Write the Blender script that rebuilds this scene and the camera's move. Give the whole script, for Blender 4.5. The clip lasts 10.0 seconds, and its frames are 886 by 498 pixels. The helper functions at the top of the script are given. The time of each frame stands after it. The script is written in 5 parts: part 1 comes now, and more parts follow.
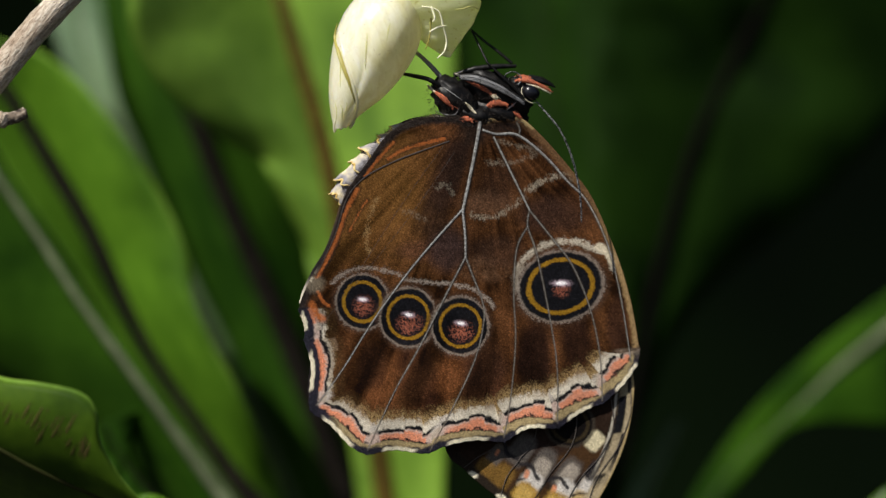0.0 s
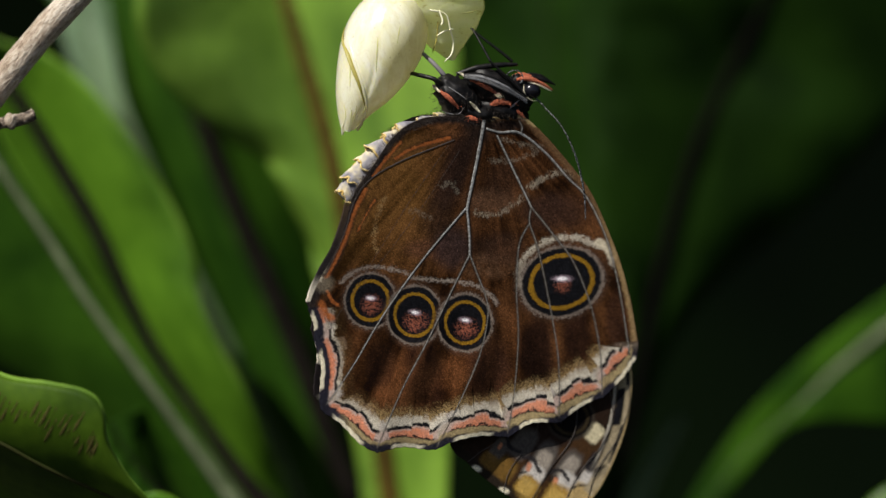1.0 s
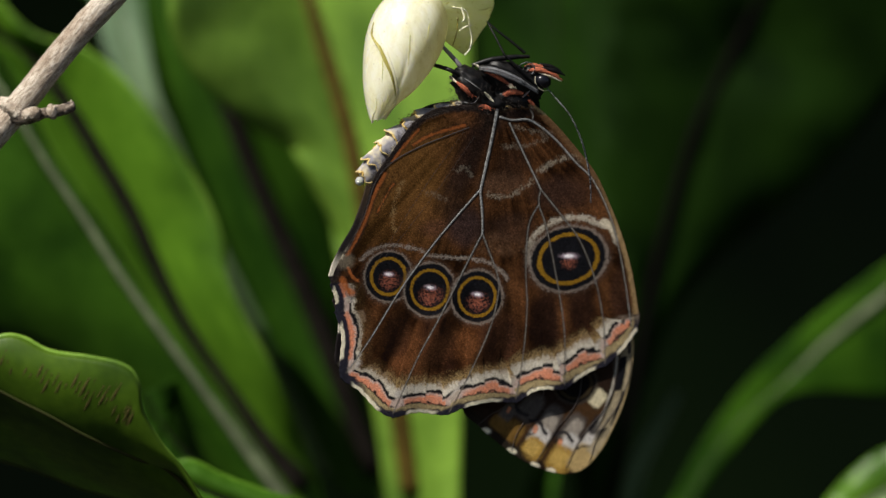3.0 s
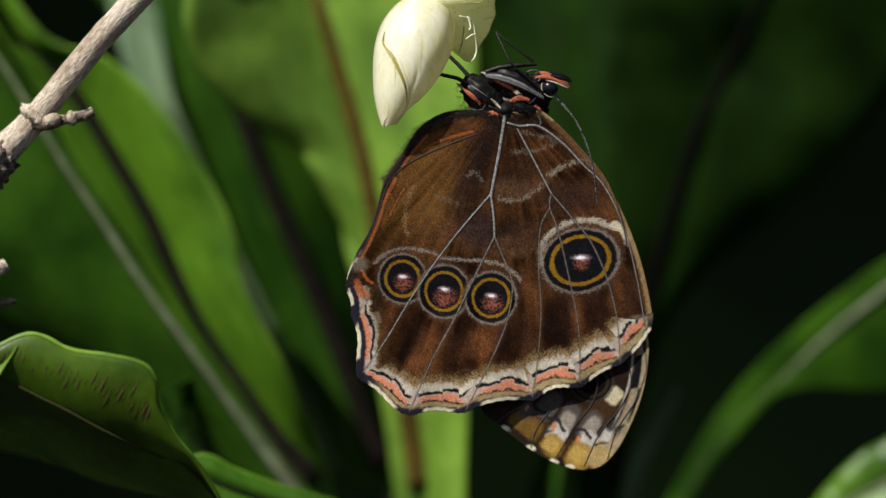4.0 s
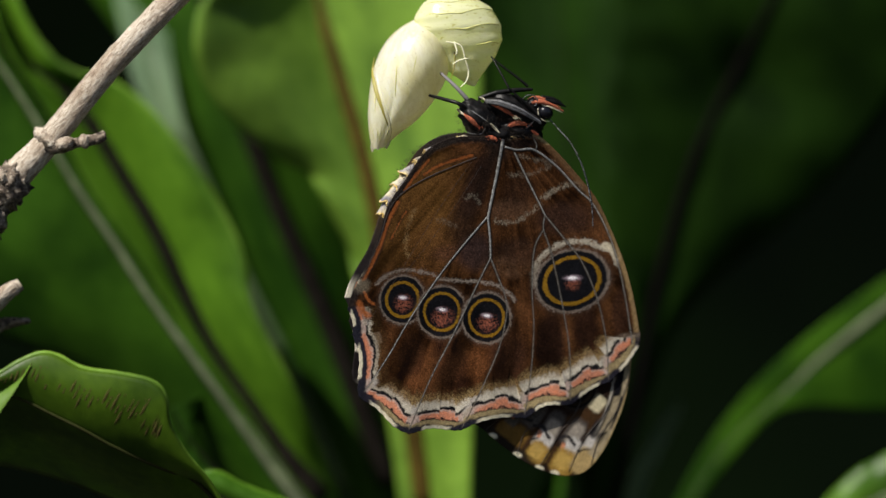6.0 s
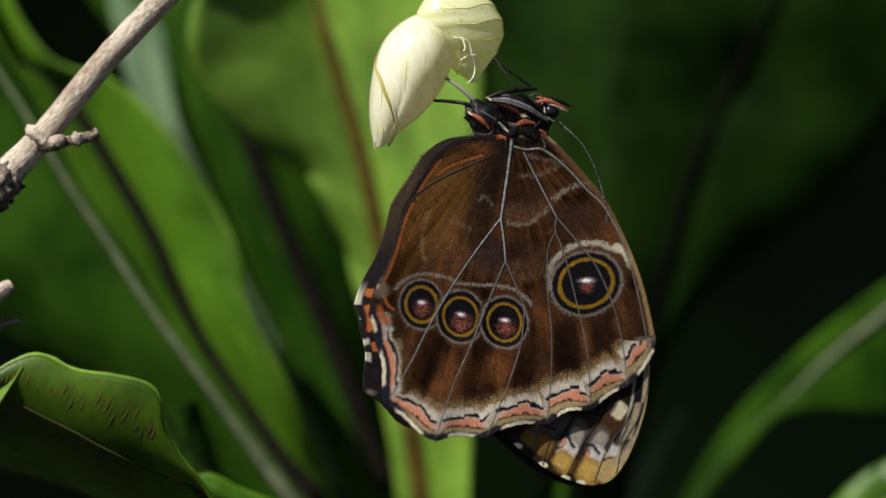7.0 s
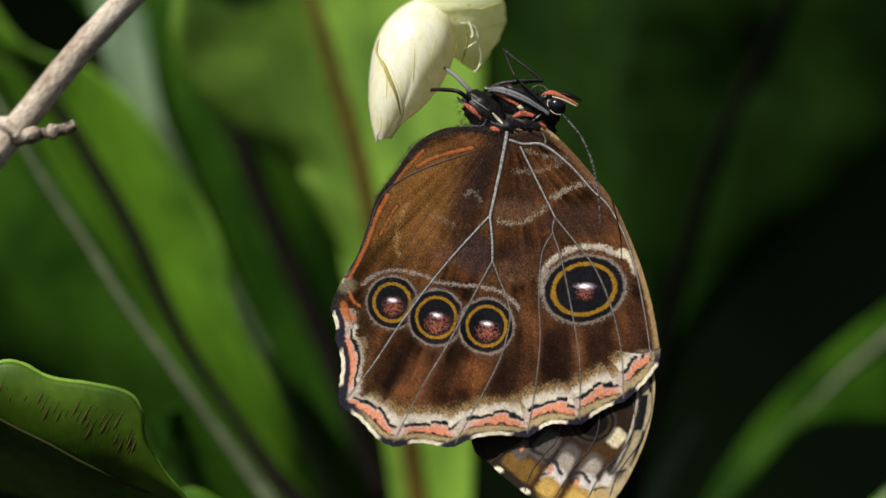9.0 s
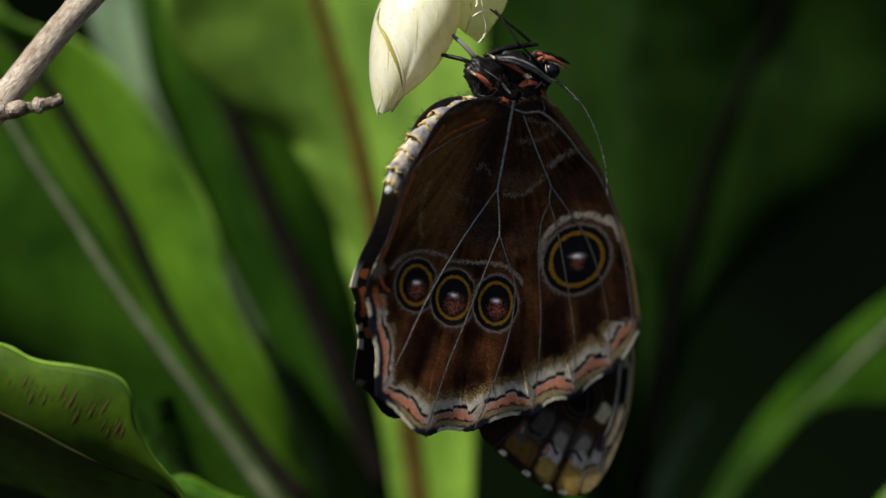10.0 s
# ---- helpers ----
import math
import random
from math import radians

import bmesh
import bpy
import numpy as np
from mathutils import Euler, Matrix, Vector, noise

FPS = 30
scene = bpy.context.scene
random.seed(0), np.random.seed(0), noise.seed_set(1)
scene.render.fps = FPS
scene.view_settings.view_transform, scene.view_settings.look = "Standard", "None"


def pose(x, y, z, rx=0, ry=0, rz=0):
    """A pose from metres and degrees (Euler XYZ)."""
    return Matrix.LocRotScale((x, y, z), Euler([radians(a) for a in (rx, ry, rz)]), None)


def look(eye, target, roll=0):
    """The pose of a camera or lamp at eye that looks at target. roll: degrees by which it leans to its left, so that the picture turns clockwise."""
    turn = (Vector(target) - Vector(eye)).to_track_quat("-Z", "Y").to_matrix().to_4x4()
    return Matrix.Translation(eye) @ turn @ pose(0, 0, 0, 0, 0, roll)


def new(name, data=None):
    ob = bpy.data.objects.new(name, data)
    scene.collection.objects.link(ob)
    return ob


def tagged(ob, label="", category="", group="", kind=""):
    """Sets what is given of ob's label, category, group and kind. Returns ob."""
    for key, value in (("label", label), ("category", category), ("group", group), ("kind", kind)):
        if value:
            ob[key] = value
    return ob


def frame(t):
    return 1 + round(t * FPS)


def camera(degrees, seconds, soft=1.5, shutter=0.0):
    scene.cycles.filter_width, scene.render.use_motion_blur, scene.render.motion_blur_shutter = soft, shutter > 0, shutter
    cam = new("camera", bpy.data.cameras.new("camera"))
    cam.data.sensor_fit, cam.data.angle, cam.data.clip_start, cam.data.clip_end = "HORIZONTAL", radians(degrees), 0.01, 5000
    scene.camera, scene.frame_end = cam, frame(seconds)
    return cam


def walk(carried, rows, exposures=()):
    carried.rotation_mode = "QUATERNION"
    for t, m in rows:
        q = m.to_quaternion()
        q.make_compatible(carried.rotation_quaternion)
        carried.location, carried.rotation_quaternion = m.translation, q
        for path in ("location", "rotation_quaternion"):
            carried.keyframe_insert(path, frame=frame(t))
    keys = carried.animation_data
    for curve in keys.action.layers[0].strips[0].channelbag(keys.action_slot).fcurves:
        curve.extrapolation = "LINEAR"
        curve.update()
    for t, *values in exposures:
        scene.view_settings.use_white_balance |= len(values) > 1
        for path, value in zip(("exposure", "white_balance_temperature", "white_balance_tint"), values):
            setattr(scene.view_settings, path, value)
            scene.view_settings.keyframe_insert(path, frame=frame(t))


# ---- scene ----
cam = camera(5.0, 10.0, 1.5)
walk(cam, [
    (0.0, pose(0.00000, -1.82615, 0.25000, 90.0622, 0, 0.0369)),
    (0.5, pose(0.00000, -1.82952, 0.25000, 90.0635, 0, 0.0450)),
    (1.0, pose(0.00000, -1.84638, 0.25000, 90.0620, 0, 0.0580)),
    (1.5, pose(0.00000, -1.88253, 0.25000, 90.0656, 0, 0.0674)),
    (2.0, pose(0.00000, -1.91621, 0.25000, 90.0686, 0, 0.0878)),
    (2.5, pose(0.00000, -1.94992, 0.25000, 90.0744, 0, 0.1058)),
    (2.7, pose(0.00000, -1.95981, 0.25000, 90.0767, 0, 0.1152)),
    (2.8, pose(0.00000, -1.96479, 0.25000, 89.9550, 0, 0.1199)),
    (3.0, pose(0.00000, -1.97483, 0.25000, 89.9568, 0, 0.1293)),
    (4.5, pose(0.00000, -2.07352, 0.25000, 89.9702, 0, 0.1730)),
    (5.0, pose(0.00000, -2.08774, 0.25000, 89.9703, 0, 0.1812)),
    (5.3, pose(0.00000, -2.09034, 0.25000, 89.9703, 0, 0.1845)),
    (5.4, pose(0.00000, -2.09120, 0.25000, 90.0844, 0, 0.1856)),
    (5.5, pose(0.00000, -2.09207, 0.25000, 90.0845, 0, 0.1867)),
    (7.0, pose(0.00000, -2.04918, 0.25000, 90.0855, 0, 0.1851)),
    (7.5, pose(0.00000, -2.01624, 0.25000, 90.0847, 0, 0.1891)),
    (8.0, pose(0.00000, -1.97868, 0.25000, 90.0850, 0, 0.1968)),
    (8.5, pose(0.00000, -1.94982, 0.25000, 90.0866, 0, 0.1973)),
    (9.0, pose(0.00000, -1.92021, 0.25000, 90.0906, 0, 0.1979)),
    (9.1, pose(0.00000, -1.91228, 0.25000, 90.0914, 0, 0.1994)),
    (9.2, pose(0.00000, -1.90442, 0.25000, 89.9664, 0, 0.2009)),
    (9.5, pose(0.00000, -1.88122, 0.25000, 89.9682, 0, 0.2055)),
    (10.0, pose(0.00000, -1.85175, 0.25000, 89.9712, 0, 0.2060)),
])
cam.data.dof.use_dof = True
cam.data.dof.aperture_fstop = 5.4

# ---- daylight ----
SUN_WAY = Vector((-0.45, -0.46, 0.77)).normalized()
world = bpy.data.worlds.new("sky")
scene.world = world
world.use_nodes = True
wn = world.node_tree.nodes
sky = wn.new("ShaderNodeTexSky")
sky.sky_type = "NISHITA"
sky.sun_disc = False
sky.sun_elevation = math.asin(SUN_WAY.z)
sky.sun_rotation = math.atan2(SUN_WAY.x, SUN_WAY.y)
wn["Background"].inputs["Strength"].default_value = 0.05
world.node_tree.links.new(sky.outputs["Color"], wn["Background"].inputs["Color"])
sun_data = bpy.data.lights.new("sun", "SUN")
sun_data.energy = 5.0
sun_data.angle = radians(0.6)
sun_data.color = (1.0, 0.95, 0.87)
sun = new("sun", sun_data)
sun.matrix_world = look(SUN_WAY * 3, (0, 0, 0))
scene.view_settings.exposure = 0.36


# ---- small tools ----
def part(name, data, material, parent, label="", smooth=True):
    """One mesh object under a thing or a part, from a bmesh or from (verts, faces)."""
    me = bpy.data.meshes.new(name)
    if isinstance(data, tuple):
        me.from_pydata([tuple(v) for v in data[0]], [], [tuple(f) for f in data[1]])
    else:
        data.to_mesh(me)
        data.free()
    if smooth:
        me.shade_smooth()
    me.materials.append(material)
    ob = new(name, me)
    ob.parent = parent
    if label:
        ob["label"] = label
    return ob


def spline(points, count, closed=False):
    """Catmull-Rom through the points, evenly by index."""
    p = np.asarray(points, float)
    n = len(p)
    s = np.linspace(0, n if closed else n - 1, count, endpoint=not closed)
    i = np.floor(s).astype(int)
    if not closed:
        i = np.minimum(i, n - 2)
    f = (s - i)[:, None]
    if closed:
        a, b, c, d = p[(i - 1) % n], p[i % n], p[(i + 1) % n], p[(i + 2) % n]
    else:
        a, b, c, d = p[np.maximum(i - 1, 0)], p[i], p[i + 1], p[np.minimum(i + 2, n - 1)]
    return 0.5 * (2 * b + (c - a) * f + (2 * a - 5 * b + 4 * c - d) * f**2 + (3 * b - a - 3 * c + d) * f**3)


def smooth_step(x, low, high):
    k = np.clip((x - low) / (high - low), 0, 1)
    return k * k * (3 - 2 * k)


LATTICE = np.random.RandomState(7).rand(8, 256, 256)


def value_noise(x, y, seed=0):
    """Smooth noise between 0 and 1."""
    i, j = np.floor(x).astype(int), np.floor(y).astype(int)
    f, g = x - i, y - j
    f, g = f * f * (3 - 2 * f), g * g * (3 - 2 * g)
    t = LATTICE[seed % 8]
    a, b = t[i % 256, j % 256], t[(i + 1) % 256, j % 256]
    c, d = t[i % 256, (j + 1) % 256], t[(i + 1) % 256, (j + 1) % 256]
    return (a * (1 - f) + b * f) * (1 - g) + (c * (1 - f) + d * f) * g


def fractal(x, y, seed=0, octaves=4):
    total, weight = 0, 0
    for o in range(octaves):
        k = 2.0**o
        total = total + value_noise(x * k + 17 * o, y * k + 31 * o, seed + o) / k
        weight += 1 / k
    return total / weight


def tube(points, radii, sides=8, count=0, rough=0.0, flat=1.0):
    """A tapered, closed tube along a spline; radii are spread evenly along it."""
    count = count or max(4 * len(points), 8)
    line = spline(points, count)
    rad = np.interp(np.linspace(0, 1, count), np.linspace(0, 1, len(radii)), radii)
    way = np.gradient(line, axis=0)
    way /= np.linalg.norm(way, axis=1)[:, None] + 1e-12
    up = np.array([0.03, 1.0, 0.02])
    side = np.cross(way, up)
    side /= np.linalg.norm(side, axis=1)[:, None] + 1e-12
    over = np.cross(side, way)
    verts, faces = [], []
    for k in range(count):
        for s in range(sides):
            a = 2 * math.pi * s / sides
            r = rad[k]
            if rough:
                r *= 1 + rough * (noise.noise(Vector((k * 0.35, 3 * math.cos(a), 3 * math.sin(a)))))
            verts.append(line[k] + side[k] * math.cos(a) * r + over[k] * math.sin(a) * r * flat)
    for k in range(count - 1):
        for s in range(sides):
            t = (s + 1) % sides
            faces.append((k * sides + s, k * sides + t, (k + 1) * sides + t, (k + 1) * sides + s))
    faces.append(tuple(range(sides))[::-1])
    faces.append(tuple((count - 1) * sides + s for s in range(sides)))
    return verts, faces


def joined(*pieces):
    verts, faces = [], []
    for v, f in pieces:
        n = len(verts)
        verts += list(v)
        faces += [tuple(i + n for i in face) for face in f]
    return verts, faces


def lump(centre, axes, turn=(0, 0, 0), bumps=0.0, scale=1.0, rings=20, sides=28, point=0.0):
    """An organic rounded body: an ellipsoid, pointed at its +x end, with gentle bumps."""
    m = Euler([radians(a) for a in turn]).to_matrix()
    verts, faces = [], []
    for i in range(rings + 1):
        p = math.pi * i / rings
        for s in range(sides):
            a = 2 * math.pi * s / sides
            d = Vector((-math.cos(p), math.sin(p) * math.cos(a), math.sin(p) * math.sin(a)))
            narrow = 1 - point * (0.5 + 0.5 * d.x)
            r = 1 + bumps * noise.noise(d * 2.5 * scale + Vector(centre) * 300)
            v = Vector((d.x * axes[0], d.y * axes[1] * narrow, d.z * axes[2] * narrow)) * r
            verts.append(Vector(centre) + m @ v)
    for i in range(rings):
        for s in range(sides):
            t = (s + 1) % sides
            faces.append((i * sides + s, (i + 1) * sides + s, (i + 1) * sides + t, i * sides + t))
    return verts, faces


def loft(left, mid, right, count=60, across=12, bulge=1.5, wave=0.8, seed=0):
    """A leaf blade over three rails (millimetres): verts, faces and (across, along) of each vertex."""
    rails = [spline(r, count) for r in (left, mid, right)]
    verts, marks, faces = [], [], []
    w = np.linspace(-1, 1, 2 * across + 1)
    for k in range(count):
        for x in w:
            edge = rails[0][k] if x < 0 else rails[2][k]
            p = rails[1][k] + (edge - rails[1][k]) * abs(x)
            p = p + np.array([0, -1.0, 0]) * bulge * math.sin(math.pi * min(abs(x) * 0.9, 1))
            if abs(x) > 0.05:
                p = p + np.array([0.3, -1, 0.4]) * wave * abs(x) * noise.noise(Vector((k * 0.16, x * 1.7 + seed * 9, seed * 3.1)))
            verts.append(p * 0.001)
            marks.append((abs(x), k / (count - 1), 0, 1))
    n = len(w)
    for k in range(count - 1):
        for j in range(n - 1):
            faces.append((k * n + j, k * n + j + 1, (k + 1) * n + j + 1, (k + 1) * n + j))
    return verts, faces, marks, rails


# ---- materials ----
def material(name, base, rough=0.6, **more):
    m = bpy.data.materials.new(name)
    m.use_nodes = True
    b = m.node_tree.nodes["Principled BSDF"]
    b.inputs["Base Color"].default_value = (*base, 1)
    b.inputs["Roughness"].default_value = rough
    for key, value in more.items():
        b.inputs[key.replace("_", " ")].default_value = value
    return m


def noise_node(m, scale, detail=4.0, stretch=(1, 1, 1), distortion=0.0, lean=0.0):
    nt = m.node_tree
    co = nt.nodes.new("ShaderNodeTexCoord")
    mp = nt.nodes.new("ShaderNodeMapping")
    mp.inputs["Scale"].default_value = stretch
    nz = nt.nodes.new("ShaderNodeTexNoise")
    nz.inputs["Scale"].default_value = scale
    nz.inputs["Detail"].default_value = detail
    nz.inputs["Distortion"].default_value = distortion
    if lean:
        turn = nt.nodes.new("ShaderNodeMapping")
        turn.inputs["Rotation"].default_value = (0, radians(lean), 0)
        nt.links.new(co.outputs["Object"], turn.inputs["Vector"])
        nt.links.new(turn.outputs["Vector"], mp.inputs["Vector"])
    else:
        nt.links.new(co.outputs["Object"], mp.inputs["Vector"])
    nt.links.new(mp.outputs["Vector"], nz.inputs["Vector"])
    return nz


def ramp(m, source, stops):
    nt = m.node_tree
    r = nt.nodes.new("ShaderNodeValToRGB")
    e = r.color_ramp.elements
    while len(e) < len(stops):
        e.new(0.5)
    for k, (pos, col) in enumerate(stops):
        e[k].position, e[k].color = pos, (*col, 1)
    nt.links.new(source, r.inputs["Fac"])
    return r.outputs["Color"]


def mix(m, a, b, fac, mode="MIX"):
    nt = m.node_tree
    x = nt.nodes.new("ShaderNodeMix")
    x.data_type, x.blend_type = "RGBA", mode
    for socket, value in ((x.inputs[6], a), (x.inputs[7], b), (x.inputs[0], fac)):
        if isinstance(value, (int, float)):
            socket.default_value = value
        elif isinstance(value, tuple):
            socket.default_value = (*value, 1)
        else:
            nt.links.new(value, socket)
    return x.outputs[2]


def set_base(m, socket):
    m.node_tree.links.new(socket, m.node_tree.nodes["Principled BSDF"].inputs["Base Color"])


def bump(m, height, strength, distance):
    nt = m.node_tree
    b = nt.nodes.new("ShaderNodeBump")
    b.inputs["Strength"].default_value = strength
    b.inputs["Distance"].default_value = distance
    nt.links.new(height, b.inputs["Height"])
    nt.links.new(b.outputs["Normal"], nt.nodes["Principled BSDF"].inputs["Normal"])


def translucent(m, colour_socket, amount, tint=(1, 1, 1), clear=0.0):
    nt = m.node_tree
    t = nt.nodes.new("ShaderNodeBsdfTranslucent")
    nt.links.new(mix(m, colour_socket, tint, 1.0, "MULTIPLY"), t.inputs["Color"])
    s = nt.nodes.new("ShaderNodeMixShader")
    s.inputs["Fac"].default_value = amount
    out = nt.nodes["Material Output"]
    nt.links.new(nt.nodes["Principled BSDF"].outputs["BSDF"], s.inputs[1])
    nt.links.new(t.outputs["BSDF"], s.inputs[2])
    nt.links.new(s.outputs["Shader"], out.inputs["Surface"])
    if clear:
        see = nt.nodes.new("ShaderNodeBsdfTransparent")
        c = nt.nodes.new("ShaderNodeMixShader")
        c.inputs["Fac"].default_value = clear
        nt.links.new(s.outputs["Shader"], c.inputs[1])
        nt.links.new(see.outputs["BSDF"], c.inputs[2])
        nt.links.new(c.outputs["Shader"], out.inputs["Surface"])


def leaf_material(name, dark, light, rough=0.38, through_light=0.25, gloss=0.3):
    m = material(name, light, rough)
    m.node_tree.nodes["Principled BSDF"].inputs["Specular IOR Level"].default_value = gloss
    at = m.node_tree.nodes.new("ShaderNodeAttribute")
    at.attribute_name = "marks"
    sp = m.node_tree.nodes.new("ShaderNodeSeparateColor")
    m.node_tree.links.new(at.outputs["Color"], sp.inputs["Color"])
    big = ramp(m, noise_node(m, 52, 4, (1, 1, 0.6), 0.4, 25).outputs["Fac"], [(0.36, tuple(0.8 * k for k in dark)), (0.62, light)])
    fine = noise_node(m, 420, 4)
    col = mix(m, big, ramp(m, fine.outputs["Fac"], [(0.35, (0.72, 0.78, 0.6)), (0.7, (1.12, 1.1, 1.05))]), 0.7, "MULTIPLY")
    # side veins run out from the midrib
    wave = m.node_tree.nodes.new("ShaderNodeMath")
    wave.operation = "MULTIPLY_ADD"
    m.node_tree.links.new(sp.outputs["Green"], wave.inputs[0])
    wave.inputs[1].default_value = 420.0
    off = m.node_tree.nodes.new("ShaderNodeMath")
    off.operation = "MULTIPLY"
    m.node_tree.links.new(sp.outputs["Red"], off.inputs[0])
    off.inputs[1].default_value = 30.0
    m.node_tree.links.new(off.outputs[0], wave.inputs[2])
    sine = m.node_tree.nodes.new("ShaderNodeMath")
    sine.operation = "SINE"
    m.node_tree.links.new(wave.outputs[0], sine.inputs[0])
    set_base(m, col)
    bump(m, sine.outputs[0], 0.03, 0.0002)
    translucent(m, col, through_light, (1.1, 1.15, 0.4))
    return m


LEAF = leaf_material("fern_leaf", (0.046, 0.122, 0.008), (0.104, 0.232, 0.016))
# about half the green of LEAF
LEAF_MID = leaf_material("fern_leaf_mid_green", (0.018, 0.060, 0.005), (0.044, 0.118, 0.009), 0.45, 0.25, 0.12)
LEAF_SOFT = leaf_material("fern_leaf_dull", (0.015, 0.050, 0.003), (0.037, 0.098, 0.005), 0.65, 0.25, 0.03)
LEAF_CURL = leaf_material("fern_leaf_curled", (0.050, 0.112, 0.007), (0.100, 0.192, 0.012), 0.4, 0.45)
LEAF_PALE = leaf_material("fern_leaf_young", (0.118, 0.228, 0.028), (0.215, 0.372, 0.048))
# two leaf greens darkened to hold the shade over the rear fronds
LEAF_SHADED = leaf_material("fern_leaf_shaded", (0.0046, 0.0150, 0.0014), (0.0105, 0.0300, 0.0026), 0.6, 0.1, 0.05)
LEAF_PART_SHADED = leaf_material("fern_leaf_part_shaded", (0.0056, 0.0180, 0.0020), (0.0128, 0.0360, 0.0038), 0.5, 0.1, 0.08)
# paled base colour that paints in a reflected sheen
LEAF_SHEEN = leaf_material("fern_leaf_painted_sheen", (0.085, 0.16, 0.070), (0.17, 0.26, 0.14), 0.35, 0.15, 0.5)
RIB_BROWN = material("rib_brown", (0.10, 0.055, 0.016), 0.7, Specular_IOR_Level=0.05)
RIB_DARK = material("rib_dark", (0.016, 0.013, 0.010), 0.7, Specular_IOR_Level=0.03)
RIB_BLACK = material("rib_black", (0.004, 0.0035, 0.003), 0.8, Specular_IOR_Level=0.02)
RIB_DULL = material("rib_dull", (0.030, 0.034, 0.010), 0.7, Specular_IOR_Level=0.05)
RIB_PALE = material("rib_pale", (0.24, 0.25, 0.15), 0.6, Specular_IOR_Level=0.1)
for m, c in ((RIB_BROWN, (0.078, 0.052, 0.010)), (RIB_DARK, (0.012, 0.010, 0.008)), (RIB_PALE, (0.145, 0.170, 0.098))):
    set_base(m, ramp(m, noise_node(m, 260, 3).outputs["Fac"], [(0.35, tuple(k * 0.55 for k in c)), (0.68, c)]))

SORI = material("spore_rows", (0.060, 0.048, 0.014), 0.85, Specular_IOR_Level=0.1)
SOIL = material("dark_soil", (0.012, 0.010, 0.008), 0.95)
set_base(SOIL, ramp(SOIL, noise_node(SOIL, 40, 6).outputs["Fac"], [(0.35, (0.004, 0.004, 0.003)), (0.7, (0.022, 0.018, 0.013))]))
# near-black green: the deep shade is in the colour
SHADE = material("foliage_shade_colour", (0.004, 0.008, 0.003), 0.95, Specular_IOR_Level=0.0)
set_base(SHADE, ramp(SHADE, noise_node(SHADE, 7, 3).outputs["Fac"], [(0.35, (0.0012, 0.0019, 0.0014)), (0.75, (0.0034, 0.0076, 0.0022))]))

BARK = material("pale_bark", (0.33, 0.27, 0.2), 0.85)
bark_long = noise_node(BARK, 2200, 8, (1, 1, 0.30), 0.5, -40)
bark_big = noise_node(BARK, 260, 5, (1, 1, 0.5), 0, -40)
bark_col = ramp(BARK, bark_long.outputs["Fac"], [(0.28, (0.20, 0.15, 0.11)), (0.45, (0.44, 0.37, 0.29)), (0.72, (0.68, 0.62, 0.53))])
bark_col = mix(BARK, bark_col, ramp(BARK, bark_big.outputs["Fac"], [(0.33, (0.55, 0.48, 0.42)), (0.6, (1, 1, 1))]), 0.8, "MULTIPLY")
bark_pits = noise_node(BARK, 3600, 4)
bark_col = mix(BARK, bark_col, ramp(BARK, bark_pits.outputs["Fac"], [(0.30, (0.30, 0.25, 0.20)), (0.42, (1, 1, 1)), (0.66, (1.12, 1.12, 1.12))]), 0.8, "MULTIPLY")
set_base(BARK, bark_col)
bump(BARK, bark_long.outputs["Fac"], 0.9, 0.0005)
BARK_DARK = material("dark_bark", (0.06, 0.045, 0.035), 0.9)
bd = noise_node(BARK_DARK, 900, 5)
set_base(BARK_DARK, ramp(BARK_DARK, bd.outputs["Fac"], [(0.35, (0.022, 0.016, 0.012)), (0.52, (0.15, 0.115, 0.085)), (0.70, (0.42, 0.36, 0.29))]))
bump(BARK_DARK, bd.outputs["Fac"], 0.9, 0.0006)

CASE = material("chrysalis_case", (0.80, 0.77, 0.45), 0.32, Coat_Weight=0.6, Coat_Roughness=0.10)
cb = CASE.node_tree.nodes["Principled BSDF"]
cb.inputs["Subsurface Weight"].default_value = 0.2
cb.inputs["Subsurface Radius"].default_value = (1.0, 0.9, 0.4)
cb.inputs["Subsurface Scale"].default_value = 0.002
# creamy skin with yellow clouds, faint lengthwise wrinkles and a few brown flecks
case_n = noise_node(CASE, 130, 4, (1, 1, 0.55), 0.6)
case_c = ramp(CASE, case_n.outputs["Fac"], [(0.32, (0.82, 0.79, 0.50)), (0.50, (0.92, 0.91, 0.72)), (0.68, (0.97, 0.97, 0.88))])
case_f = noise_node(CASE, 650, 4, (1, 1, 0.30), 0.8, 20)
case_c = mix(CASE, case_c, ramp(CASE, case_f.outputs["Fac"], [(0.34, (0.80, 0.76, 0.52)), (0.56, (1, 1, 1))]), 0.35, "MULTIPLY")
case_d = noise_node(CASE, 480, 6, (1, 1, 0.35), 2.0, 25)
case_c = mix(CASE, case_c, ramp(CASE, case_d.outputs["Fac"], [(0.52, (1, 1, 1)), (0.575, (0.70, 0.60, 0.34)), (0.63, (1, 1, 1))]), 0.18, "MULTIPLY")
case_e = noise_node(CASE, 1500, 2)
case_c = mix(CASE, case_c, ramp(CASE, case_e.outputs["Fac"], [(0.255, (0.30, 0.20, 0.10)), (0.29, (1, 1, 1))]), 0.45, "MULTIPLY")
set_base(CASE, case_c)
bump(CASE, case_f.outputs["Fac"], 0.28, 0.0004)
translucent(CASE, case_c, 0.30, (1.0, 0.95, 0.68), 0.08)
